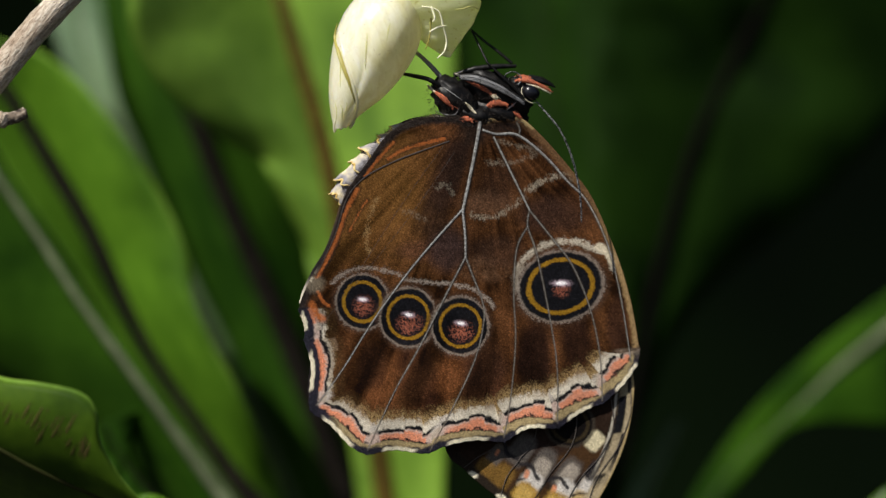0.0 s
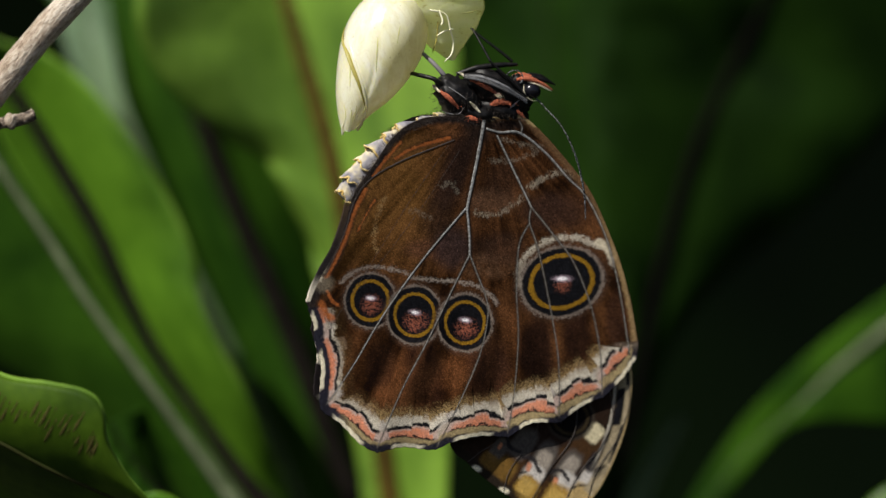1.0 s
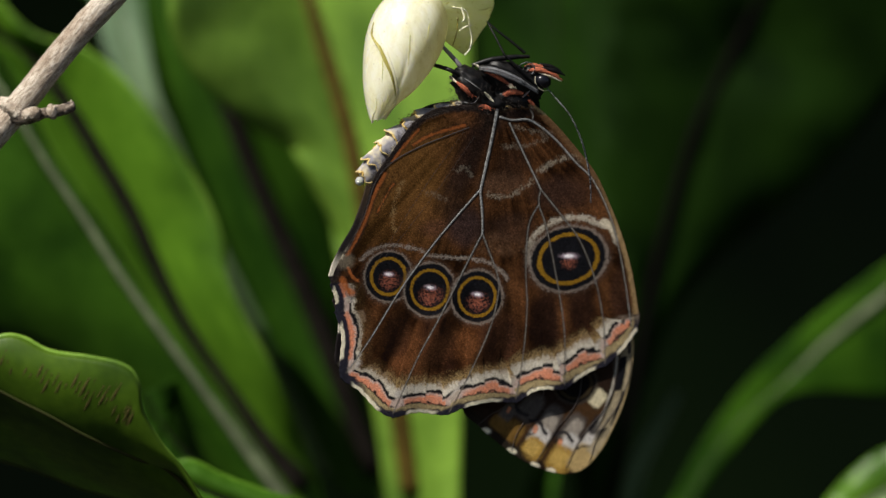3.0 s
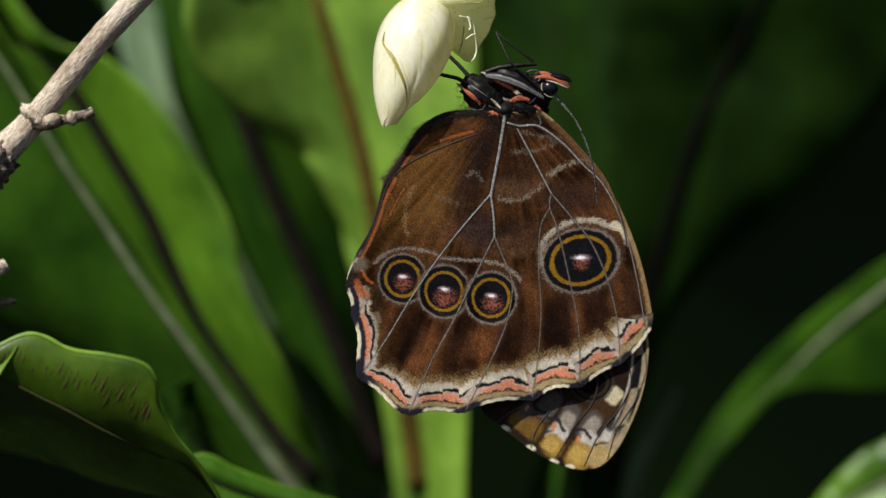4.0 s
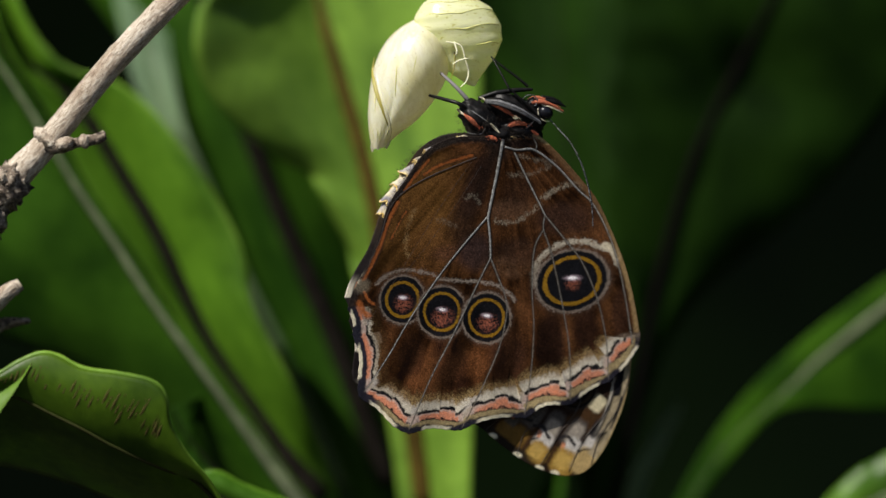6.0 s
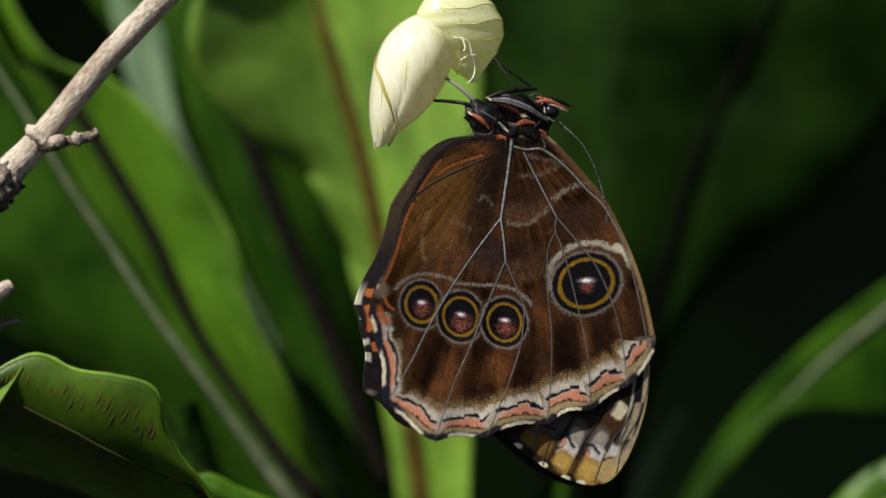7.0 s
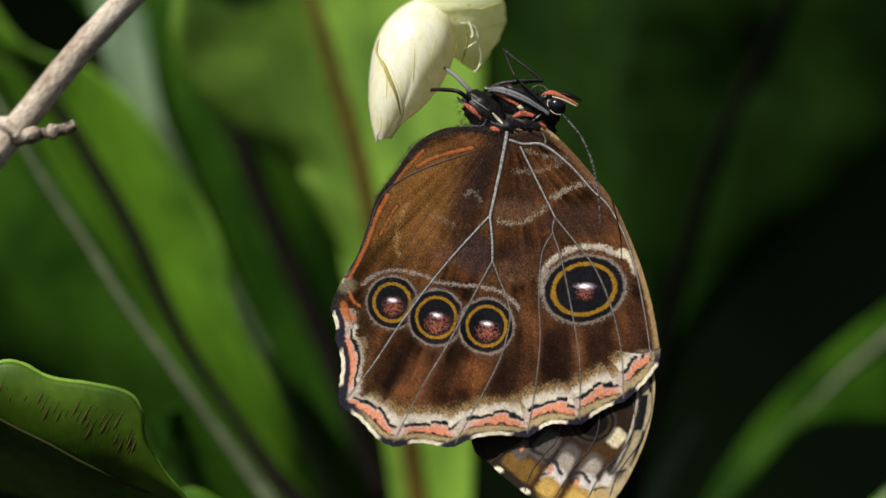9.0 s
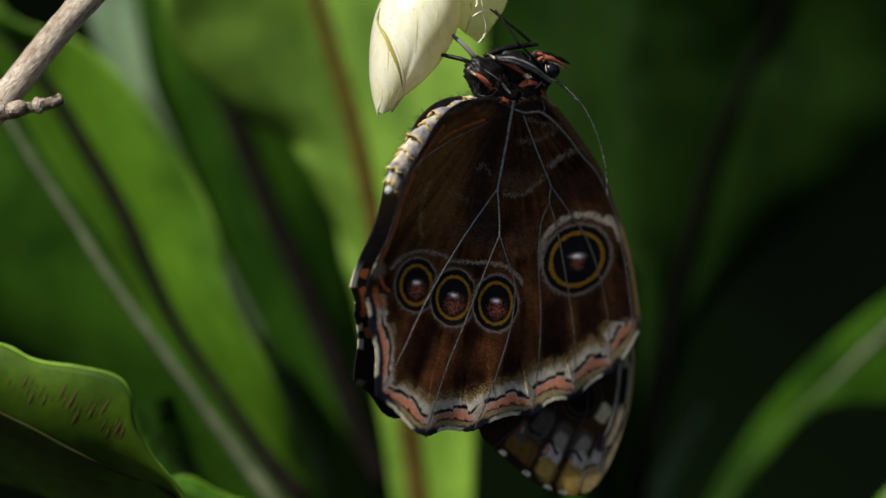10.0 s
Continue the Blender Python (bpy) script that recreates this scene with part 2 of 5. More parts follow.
CASE_THIN = material("chrysalis_skin", (0.55, 0.62, 0.25), 0.25, Coat_Weight=0.4, Coat_Roughness=0.1)
thin_c = ramp(CASE_THIN, noise_node(CASE_THIN, 160, 4, (1, 1, 3)).outputs["Fac"], [(0.3, (0.90, 0.93, 0.52)), (0.7, (0.98, 0.98, 0.76))])
thin_s = noise_node(CASE_THIN, 900, 3, (1, 1, 2))
thin_c = mix(CASE_THIN, thin_c, ramp(CASE_THIN, thin_s.outputs["Fac"], [(0.28, (0.66, 0.60, 0.22)), (0.40, (1, 1, 1))]), 0.7, "MULTIPLY")
bump(CASE_THIN, thin_s.outputs["Fac"], 0.3, 0.0003)
set_base(CASE_THIN, thin_c)
translucent(CASE_THIN, thin_c, 0.46, (1.0, 1.0, 0.78), 0.05)
CASE_FOLD = material("chrysalis_fold", (0.30, 0.26, 0.05), 0.5)
SILK = material("pale_threads", (0.88, 0.85, 0.62), 0.4)
RIDGE = material("shell_ridge", (0.62, 0.60, 0.22), 0.4)

WING = material("wing_scales", (0.1, 0.05, 0.03), 0.62)
wb = WING.node_tree.nodes["Principled BSDF"]
wb.inputs["Specular IOR Level"].default_value = 0.02
wb.inputs["Sheen Weight"].default_value = 0.0
wat = WING.node_tree.nodes.new("ShaderNodeAttribute")
wat.attribute_name = "scales"
grain = noise_node(WING, 5200, 2)
set_base(WING, mix(WING, wat.outputs["Color"], ramp(WING, grain.outputs["Fac"], [(0.32, (0.50, 0.50, 0.50)), (0.68, (1.5, 1.47, 1.42))]), 0.85, "MULTIPLY"))
bump(WING, grain.outputs["Fac"], 0.3, 0.00008)
VEIN = material("wing_vein", (0.34, 0.33, 0.31), 0.8, Specular_IOR_Level=0.1)
set_base(VEIN, ramp(VEIN, noise_node(VEIN, 2500, 3).outputs["Fac"], [(0.35, (0.15, 0.14, 0.13)), (0.65, (0.38, 0.38, 0.37))]))
VEIN_THIN = material("wing_vein_thin", (0.20, 0.19, 0.175), 0.8, Specular_IOR_Level=0.1)
set_base(VEIN_THIN, ramp(VEIN_THIN, noise_node(VEIN_THIN, 2500, 3).outputs["Fac"], [(0.35, (0.09, 0.082, 0.074)), (0.65, (0.24, 0.23, 0.215))]))
VEIN_DARK = material("wing_vein_dark", (0.07, 0.06, 0.055), 0.8, Specular_IOR_Level=0.1)
BODY = material("black_chitin", (0.012, 0.011, 0.011), 0.45, Specular_IOR_Level=0.22)
bn = noise_node(BODY, 900, 4)
set_base(BODY, ramp(BODY, bn.outputs["Fac"], [(0.4, (0.004, 0.004, 0.004)), (0.62, (0.008, 0.007, 0.007)), (0.85, (0.022, 0.020, 0.019))]))
bump(BODY, bn.outputs["Fac"], 0.5, 0.0002)
FUR_RED = material("orange_hair", (0.50, 0.13, 0.055), 0.8)
fr = noise_node(FUR_RED, 3500, 3)
set_base(FUR_RED, ramp(FUR_RED, fr.outputs["Fac"], [(0.33, (0.14, 0.030, 0.016)), (0.60, (0.50, 0.13, 0.055))]))
bump(FUR_RED, fr.outputs["Fac"], 0.6, 0.0002)
FUR_PALE = material("cream_hair", (0.62, 0.55, 0.38), 0.8)
set_base(FUR_PALE, ramp(FUR_PALE, noise_node(FUR_PALE, 3000, 3).outputs["Fac"], [(0.35, (0.34, 0.28, 0.17)), (0.6, (0.70, 0.64, 0.48))]))
STRIPE = material("white_stripe", (0.21, 0.21, 0.215), 0.7)
FUR_DARK = material("dark_hair", (0.028, 0.018, 0.012), 0.7)
EYE = material("compound_eye", (0.006, 0.006, 0.009), 0.25, Specular_IOR_Level=0.35)
ABDOMEN = material("abdomen_skin", (0.42, 0.38, 0.32), 0.7)
an = noise_node(ABDOMEN, 420, 4)
set_base(ABDOMEN, ramp(ABDOMEN, an.outputs["Fac"], [(0.36, (0.12, 0.115, 0.14)), (0.52, (0.27, 0.255, 0.265)), (0.66, (0.58, 0.50, 0.33))]))
bump(ABDOMEN, an.outputs["Fac"], 0.5, 0.0004)
RUFFLE = material("abdomen_rim", (0.62, 0.46, 0.18), 0.65)
set_base(RUFFLE, ramp(RUFFLE, noise_node(RUFFLE, 700, 3).outputs["Fac"], [(0.35, (0.46, 0.29, 0.06)), (0.65, (0.80, 0.64, 0.30))]))
DROP = material("clear_drop", (0.85, 0.85, 0.82), 0.1, Transmission_Weight=0.6, IOR=1.33)


# ---- ground and the near-black sheet behind ----
def ground():
    n = 40
    verts, faces = [], []
    for i in range(n + 1):
        for j in range(n + 1):
            x, y = (i / n * 2 - 1), (j / n * 2 - 1)
            x, y = math.copysign(abs(x) ** 3 * 60, x), math.copysign(abs(y) ** 3 * 60, y)
            verts.append((x, y + 0.2, 0.02 * noise.noise(Vector((x * 9, y * 9, 0))) if abs(x) + abs(y) < 4 else 0))
    for i in range(n):
        for j in range(n):
            a = i * (n + 1) + j
            faces.append((a, a + n + 1, a + n + 2, a + 1))
    g = part("ground", (verts, faces), SOIL, None)
    return tagged(g, "dark bare soil under the planting", "ground", kind="structure")


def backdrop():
    """A tall, uneven near-black sheet in place of deeply shaded foliage, bowed round the far side."""
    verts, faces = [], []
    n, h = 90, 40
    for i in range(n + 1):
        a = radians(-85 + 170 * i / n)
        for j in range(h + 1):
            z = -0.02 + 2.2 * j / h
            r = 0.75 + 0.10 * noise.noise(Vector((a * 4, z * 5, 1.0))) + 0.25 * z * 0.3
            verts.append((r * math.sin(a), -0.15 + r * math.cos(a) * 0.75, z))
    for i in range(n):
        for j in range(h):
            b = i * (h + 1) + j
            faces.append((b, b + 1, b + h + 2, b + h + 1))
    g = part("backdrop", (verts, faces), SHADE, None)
    return tagged(g, "near-black sheet in place of foliage in deep shade", "backdrop", kind="structure")


ground()
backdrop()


# ---- fern fronds ----
def frond(label, blade, rib, rib_radius, left, mid, right, bulge=1.5, wave=0.8, seed=0, across=12, thick=0.0005, rim=None, stalk=True, spores=False, rim_side=0, thin_base=False):
    base = mid[-1]
    root = new("fern_frond")
    tagged(root, label, "fern leaf", "fronds of the fern")
    v, f, marks, rails = loft(left, mid, right, 70, across, bulge, wave, seed)
    ob = part("blade", (v, f), blade, root)
    layer = ob.data.color_attributes.new("marks", "FLOAT_COLOR", "POINT")
    layer.data.foreach_set("color", np.array(marks, np.float32).ravel())
    so = ob.modifiers.new("thickness", "SOLIDIFY")
    so.thickness, so.offset = thick, 0.0
    line = [p * 0.001 - np.array([0, 0.3e-3, 0]) for p in rails[1][::6]]
    radii = [rib_radius * 0.4] + [rib_radius * (0.75 + 0.4 * k / 6) for k in range(7)]
    if thin_base:
        radii = [rib_radius * k for k in (1, 1, 1, 0.6, 0.15, 0.1, 0.1)]
    part("midrib", tube(line, radii, 8, 50), rib, root)
    if rim:
        # lighter green along the edge paints the sun catching the rim
        edge = [p * 0.001 for p in rails[rim_side][::3]]
        part("rolled_edge", tube(edge, [0.0003, 0.0006, 0.0006, 0.0006, 0.0004, 0.0003, 0.0003], 8, 90, 0.2), rim, root, "rolled edge of the leaf, coloured brighter for the sun on it")
    if spores:
        for k in range(11, 48):
            a, e = rails[1][k], rails[0][k]
            w = 0.50 + 0.07 * math.sin(k * 2.3) - 0.06 * math.cos(k * 0.9)
            pts = [(a + (e - a) * x) * 0.001 - np.array([0, 0.0021, 0]) * math.sin(math.pi * min(x * 0.9, 1)) - np.array([0, 0.0001, 0]) for x in (w - 0.22, w, w + 0.20 + 0.05 * math.sin(k * 1.7))]
            part("spore_streak", tube(pts, [0.00010, 0.00027 + 0.00006 * math.sin(k * 3.1), 0.00012], 6, 12, 0.5, 0.5), SORI, ob)
    if not stalk:
        return root
    # the stalk runs on down to the crown of the fern
    end = np.array(base) * 0.001
    crown = np.array([0.02 + 0.3 * (end[0] - 0.02), 0.07 + 0.4 * (end[1] - 0.07), -0.01])
    part("stalk", tube([end, end * 0.5 + crown * 0.5 + np.array([0, 0.01, 0.01]), crown], [rib_radius * 1.2, rib_radius * 1.4, rib_radius * 1.6], 8, 12), rib, root)
    return root


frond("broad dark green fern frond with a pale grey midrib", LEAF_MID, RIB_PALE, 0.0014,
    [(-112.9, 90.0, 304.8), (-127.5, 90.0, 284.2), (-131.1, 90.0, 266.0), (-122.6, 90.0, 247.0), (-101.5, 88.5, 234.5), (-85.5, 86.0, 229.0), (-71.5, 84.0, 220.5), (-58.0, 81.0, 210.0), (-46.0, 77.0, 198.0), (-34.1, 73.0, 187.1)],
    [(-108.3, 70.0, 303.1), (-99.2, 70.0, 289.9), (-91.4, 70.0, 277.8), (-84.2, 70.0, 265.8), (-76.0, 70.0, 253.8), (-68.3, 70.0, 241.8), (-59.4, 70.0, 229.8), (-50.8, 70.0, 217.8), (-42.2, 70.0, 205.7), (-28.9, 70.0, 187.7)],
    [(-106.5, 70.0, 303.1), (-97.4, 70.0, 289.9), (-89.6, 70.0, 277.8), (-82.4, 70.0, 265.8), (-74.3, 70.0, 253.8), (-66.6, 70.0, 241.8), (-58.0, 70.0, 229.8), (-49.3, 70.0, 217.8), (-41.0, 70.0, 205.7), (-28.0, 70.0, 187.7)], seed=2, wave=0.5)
# dark rib made thick enough to cover the shadow beside it too
frond("broad sunlit green fern frond, dark midrib widened for its shadow", LEAF, RIB_DARK, 0.0033,
    [(-103.8, 78.0, 306.9), (-101.2, 77.7, 299.1), (-97.5, 77.5, 291.8), (-92.9, 77.2, 285.2), (-86.9, 76.9, 274.9), (-80.9, 76.6, 264.1), (-73.0, 76.4, 252.6), (-65.2, 76.1, 241.2), (-57.1, 75.8, 228.5), (-49.0, 75.5, 216.5), (-41.2, 75.3, 204.4), (-32.6, 75.0, 194.8)],
    [(-102.0, 90.0, 307.8), (-99.8, 89.6, 299.9), (-95.6, 89.3, 292.4), (-88.4, 88.9, 286.8), (-81.9, 88.5, 278.1), (-74.6, 88.2, 266.0), (-67.6, 87.8, 253.8), (-62.4, 87.5, 241.7), (-55.8, 87.1, 229.6), (-47.4, 86.7, 217.5), (-39.4, 86.4, 205.4), (-30.4, 86.0, 194.5)],
    [(-98.8, 86.0, 308.3), (-95.9, 84.9, 301.6), (-92.6, 83.9, 296.4), (-87.1, 82.8, 291.5), (-78.0, 81.7, 289.1), (-70.4, 80.7, 283.4), (-63.1, 79.6, 274.6), (-57.0, 78.5, 265.9), (-52.2, 77.7, 257.4), (-49.5, 77.2, 250.0), (-48.3, 76.7, 242.4), (-44.7, 76.1, 234.3), (-39.3, 77.0, 224.9), (-34.7, 82.0, 214.1), (-31.4, 88.0, 205.6), (-28.7, 91.0, 196.0)], seed=1, wave=0.7, rim=LEAF_PALE, rim_side=2)
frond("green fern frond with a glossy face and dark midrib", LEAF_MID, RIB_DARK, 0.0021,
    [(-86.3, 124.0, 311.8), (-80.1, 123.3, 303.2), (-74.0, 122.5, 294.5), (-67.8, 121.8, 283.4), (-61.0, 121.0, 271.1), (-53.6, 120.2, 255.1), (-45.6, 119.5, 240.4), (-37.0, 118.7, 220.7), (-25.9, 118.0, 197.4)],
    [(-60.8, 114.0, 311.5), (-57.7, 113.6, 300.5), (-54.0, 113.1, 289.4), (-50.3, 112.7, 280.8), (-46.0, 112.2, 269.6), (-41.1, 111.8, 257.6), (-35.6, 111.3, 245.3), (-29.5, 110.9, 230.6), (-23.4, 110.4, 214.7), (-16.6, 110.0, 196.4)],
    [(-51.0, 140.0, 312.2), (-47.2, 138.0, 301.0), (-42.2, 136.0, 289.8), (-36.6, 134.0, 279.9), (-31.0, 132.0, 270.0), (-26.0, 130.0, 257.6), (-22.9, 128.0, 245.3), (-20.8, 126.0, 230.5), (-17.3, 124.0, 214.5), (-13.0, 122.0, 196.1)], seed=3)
frond("pale green lobed fern frond with a brown midrib", LEAF_PALE, RIB_BROWN, 0.0024,
    [(-53.9, 80.0, 310.7), (-59.1, 79.0, 304.6), (-60.3, 78.0, 296.7), (-58.3, 79.5, 289.5), (-53.5, 83.0, 282.2), (-47.2, 88.0, 276.2), (-41.6, 92.0, 272.4), (-37.0, 94.5, 270.3), (-33.8, 94.0, 266.0), (-30.8, 96.0, 260.0), (-27.6, 97.0, 254.0), (-26.6, 96.0, 248.0), (-23.4, 95.0, 238.7), (-20.5, 94.0, 224.7), (-17.8, 93.0, 210.1), (-15.6, 92.0, 193.1)],
    [(-34.7, 102.0, 311.2), (-33.0, 100.7, 302.6), (-30.5, 99.5, 294.1), (-27.9, 98.2, 285.5), (-24.9, 96.9, 275.8), (-22.2, 95.6, 264.8), (-20.0, 94.7, 253.9), (-17.8, 94.2, 241.7), (-15.6, 93.6, 229.6), (-13.7, 93.1, 217.4), (-12.0, 92.5, 206.5), (-10.3, 92.0, 193.1)],
    [(-8.6, 92.0, 310.9), (-3.1, 90.4, 302.4), (0.6, 88.8, 293.8), (1.1, 87.2, 282.9), (0.6, 85.6, 270.8), (-0.1, 84.0, 258.7), (-1.5, 84.0, 246.6), (-1.1, 84.0, 234.5), (-0.7, 84.0, 223.6), (-0.8, 84.0, 210.3), (-1.1, 84.0, 193.4)], seed=4, wave=1.1)
# this frond and the next get their shade from the leaf colour
frond("fern frond with shade put into its dark green, blackish midrib", LEAF_SHADED, RIB_BLACK, 0.0014,
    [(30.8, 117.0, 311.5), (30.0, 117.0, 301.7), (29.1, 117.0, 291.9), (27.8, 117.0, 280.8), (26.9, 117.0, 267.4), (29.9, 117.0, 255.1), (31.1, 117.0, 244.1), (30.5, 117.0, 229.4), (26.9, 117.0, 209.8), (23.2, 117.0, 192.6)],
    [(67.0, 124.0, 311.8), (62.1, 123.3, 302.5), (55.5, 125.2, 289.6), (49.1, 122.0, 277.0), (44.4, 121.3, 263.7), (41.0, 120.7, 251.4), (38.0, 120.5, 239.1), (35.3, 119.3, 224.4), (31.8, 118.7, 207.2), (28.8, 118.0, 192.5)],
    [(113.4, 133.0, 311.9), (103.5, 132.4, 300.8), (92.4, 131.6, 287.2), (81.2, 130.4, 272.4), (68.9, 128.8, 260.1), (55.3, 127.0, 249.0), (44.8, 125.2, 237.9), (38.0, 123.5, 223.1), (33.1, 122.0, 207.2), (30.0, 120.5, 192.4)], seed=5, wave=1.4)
frond("glossy fern frond coloured very dark for shade", LEAF_PART_SHADED, RIB_DARK, 0.0005,
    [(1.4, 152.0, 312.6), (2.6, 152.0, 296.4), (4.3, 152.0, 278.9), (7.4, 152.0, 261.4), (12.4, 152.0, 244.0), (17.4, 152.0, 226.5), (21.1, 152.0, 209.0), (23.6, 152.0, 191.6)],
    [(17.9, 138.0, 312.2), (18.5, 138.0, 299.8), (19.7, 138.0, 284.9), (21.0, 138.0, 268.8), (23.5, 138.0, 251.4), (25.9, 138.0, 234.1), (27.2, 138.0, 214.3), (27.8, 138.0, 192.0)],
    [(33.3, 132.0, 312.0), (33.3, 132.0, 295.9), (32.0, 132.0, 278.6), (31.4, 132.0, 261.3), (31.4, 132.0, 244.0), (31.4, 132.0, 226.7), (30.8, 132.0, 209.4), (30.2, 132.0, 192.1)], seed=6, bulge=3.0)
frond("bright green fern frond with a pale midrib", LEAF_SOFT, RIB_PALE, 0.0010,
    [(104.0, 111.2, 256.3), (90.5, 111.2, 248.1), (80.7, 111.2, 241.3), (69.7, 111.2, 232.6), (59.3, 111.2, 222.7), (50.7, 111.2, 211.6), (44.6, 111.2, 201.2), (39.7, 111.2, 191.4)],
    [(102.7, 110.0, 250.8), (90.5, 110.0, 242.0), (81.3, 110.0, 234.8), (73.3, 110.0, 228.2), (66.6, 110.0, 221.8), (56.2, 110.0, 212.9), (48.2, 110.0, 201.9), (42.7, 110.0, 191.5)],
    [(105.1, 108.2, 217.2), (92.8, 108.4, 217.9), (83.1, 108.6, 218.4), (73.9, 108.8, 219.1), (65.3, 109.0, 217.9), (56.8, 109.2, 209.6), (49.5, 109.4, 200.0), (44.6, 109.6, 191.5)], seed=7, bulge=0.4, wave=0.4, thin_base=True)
# the greyish streak of sheen is this blade's own pale colour
frond("narrow young frond, grey sheen put into its pale green", LEAF_SHEEN, RIB_PALE, 0.0002,
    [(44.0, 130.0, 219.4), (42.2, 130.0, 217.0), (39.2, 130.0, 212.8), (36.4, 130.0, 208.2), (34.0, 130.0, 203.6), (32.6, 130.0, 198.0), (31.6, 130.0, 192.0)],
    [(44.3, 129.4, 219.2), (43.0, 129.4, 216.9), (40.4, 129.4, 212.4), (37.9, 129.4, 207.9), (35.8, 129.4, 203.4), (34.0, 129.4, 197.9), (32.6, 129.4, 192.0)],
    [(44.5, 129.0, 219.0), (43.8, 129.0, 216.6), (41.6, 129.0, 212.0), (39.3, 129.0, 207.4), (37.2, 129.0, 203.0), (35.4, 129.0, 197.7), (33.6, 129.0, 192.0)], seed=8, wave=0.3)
frond("narrow upright young frond in half shade", LEAF_MID, RIB_PALE, 0.0003,
    [(17.7, 112.0, 207.9), (15.2, 112.0, 204.9), (13.4, 112.0, 200.6), (11.9, 112.0, 195.1), (10.7, 112.0, 189.0)],
    [(18.0, 106.0, 208.4), (17.3, 106.0, 205.0), (16.0, 106.0, 200.1), (14.8, 106.0, 194.6), (13.8, 106.0, 189.1)],
    [(18.7, 102.0, 208.1), (19.4, 102.0, 205.1), (18.9, 102.0, 200.2), (18.0, 102.0, 194.7), (17.0, 102.0, 189.2)], seed=15, wave=0.3)
frond("bright green frond end at the rim", LEAF, RIB_PALE, 0.0008,
    [(104.7, 100.0, 216.7), (94.9, 100.0, 212.2), (88.6, 100.0, 209.0), (81.8, 100.0, 205.1), (76.4, 100.0, 200.0), (72.0, 100.0, 194.8), (68.1, 100.0, 189.3)],
    [(107.0, 98.0, 205.2), (97.3, 98.0, 203.3), (90.0, 98.0, 200.5), (83.9, 98.0, 197.6), (79.0, 98.0, 194.8), (75.4, 98.0, 192.4), (71.1, 98.0, 188.1)],
    [(109.3, 95.0, 193.1), (99.6, 95.0, 192.5), (92.3, 95.0, 190.6), (86.2, 95.0, 189.4), (81.3, 95.0, 188.2), (76.5, 95.0, 187.0), (72.8, 95.0, 185.8)], seed=9)
curled = frond("curled green fern frond with rows of brown spores", LEAF_CURL, RIB_DULL, 0.0004,
    [(-105.9, -12.2, 216.1), (-101.1, -12.2, 224.2), (-95.4, -12.2, 228.8), (-87.9, -12.2, 231.8), (-80.3, -13.3, 228.6), (-72.7, -13.9, 227.5), (-65.8, -14.5, 225.8), (-63.3, -14.5, 222.5), (-62.5, -13.3, 217.2), (-58.8, -11.0, 210.8), (-54.6, -8.7, 205.6), (-49.1, -5.7, 196.2)],
    [(-110.5, -11.0, 220.7), (-104.8, -11.0, 223.0), (-97.8, -11.0, 223.6), (-92.0, -11.0, 221.9), (-85.5, -11.0, 218.6), (-79.2, -11.0, 215.5), (-74.0, -9.9, 212.5), (-69.4, -8.7, 210.4), (-65.3, -7.5, 208.5), (-61.3, -6.6, 206.9), (-55.2, -5.0, 204.1), (-48.5, -4.1, 194.9)],
    [(-115.0, 16.0, 211.0), (-108.0, 16.0, 210.2), (-101.5, 16.0, 208.8), (-95.0, 16.0, 207.6), (-88.5, 16.0, 206.0), (-82.0, 15.0, 203.8), (-76.0, 13.5, 201.6), (-70.5, 11.5, 200.2), (-65.5, 9.0, 199.2), (-60.5, 6.0, 198.4), (-54.5, 2.5, 197.6), (-48.2, -1.7, 193.6)], seed=10, bulge=2.0, wave=0.25, rim=LEAF_PALE, spores=True)
folded = loft([(-105.5, -9.0, 224.7), (-100.8, -9.0, 226.8), (-96.0, -9.0, 228.2), (-91.6, -9.0, 230.0)],
    [(-104.1, -12.0, 220.1), (-99.5, -12.0, 223.1), (-95.6, -12.0, 225.9), (-91.2, -12.0, 229.8)],
    [(-102.9, -14.0, 214.4), (-98.5, -14.0, 218.3), (-95.5, -14.0, 222.2), (-90.9, -14.0, 229.4)], 30, 6, 0.5, 0.2, 16)
part("folded_tip", folded[:2], LEAF_PALE, curled, "pale folded tip of the curled leaf")
frond("low green frond with a bright edge", LEAF_MID, RIB_DARK, 0.0006,
    [(-58.1, 38.2, 206.0), (-54.0, 38.2, 206.2), (-48.6, 38.2, 203.5), (-40.3, 38.2, 200.5), (-30.3, 38.2, 197.9), (-16.7, 38.2, 194.0)],
    [(-57.8, 37.0, 203.1), (-53.3, 37.0, 201.1), (-47.4, 37.0, 198.8), (-39.1, 37.0, 196.0), (-29.7, 37.0, 193.6), (-16.7, 37.0, 190.4)],
    [(-57.6, 35.6, 200.5), (-52.7, 35.6, 195.6), (-47.4, 35.6, 192.8), (-37.9, 35.6, 190.5), (-28.5, 35.6, 188.7), (-16.6, 35.6, 186.3)], seed=11, wave=0.3, rim=LEAF)
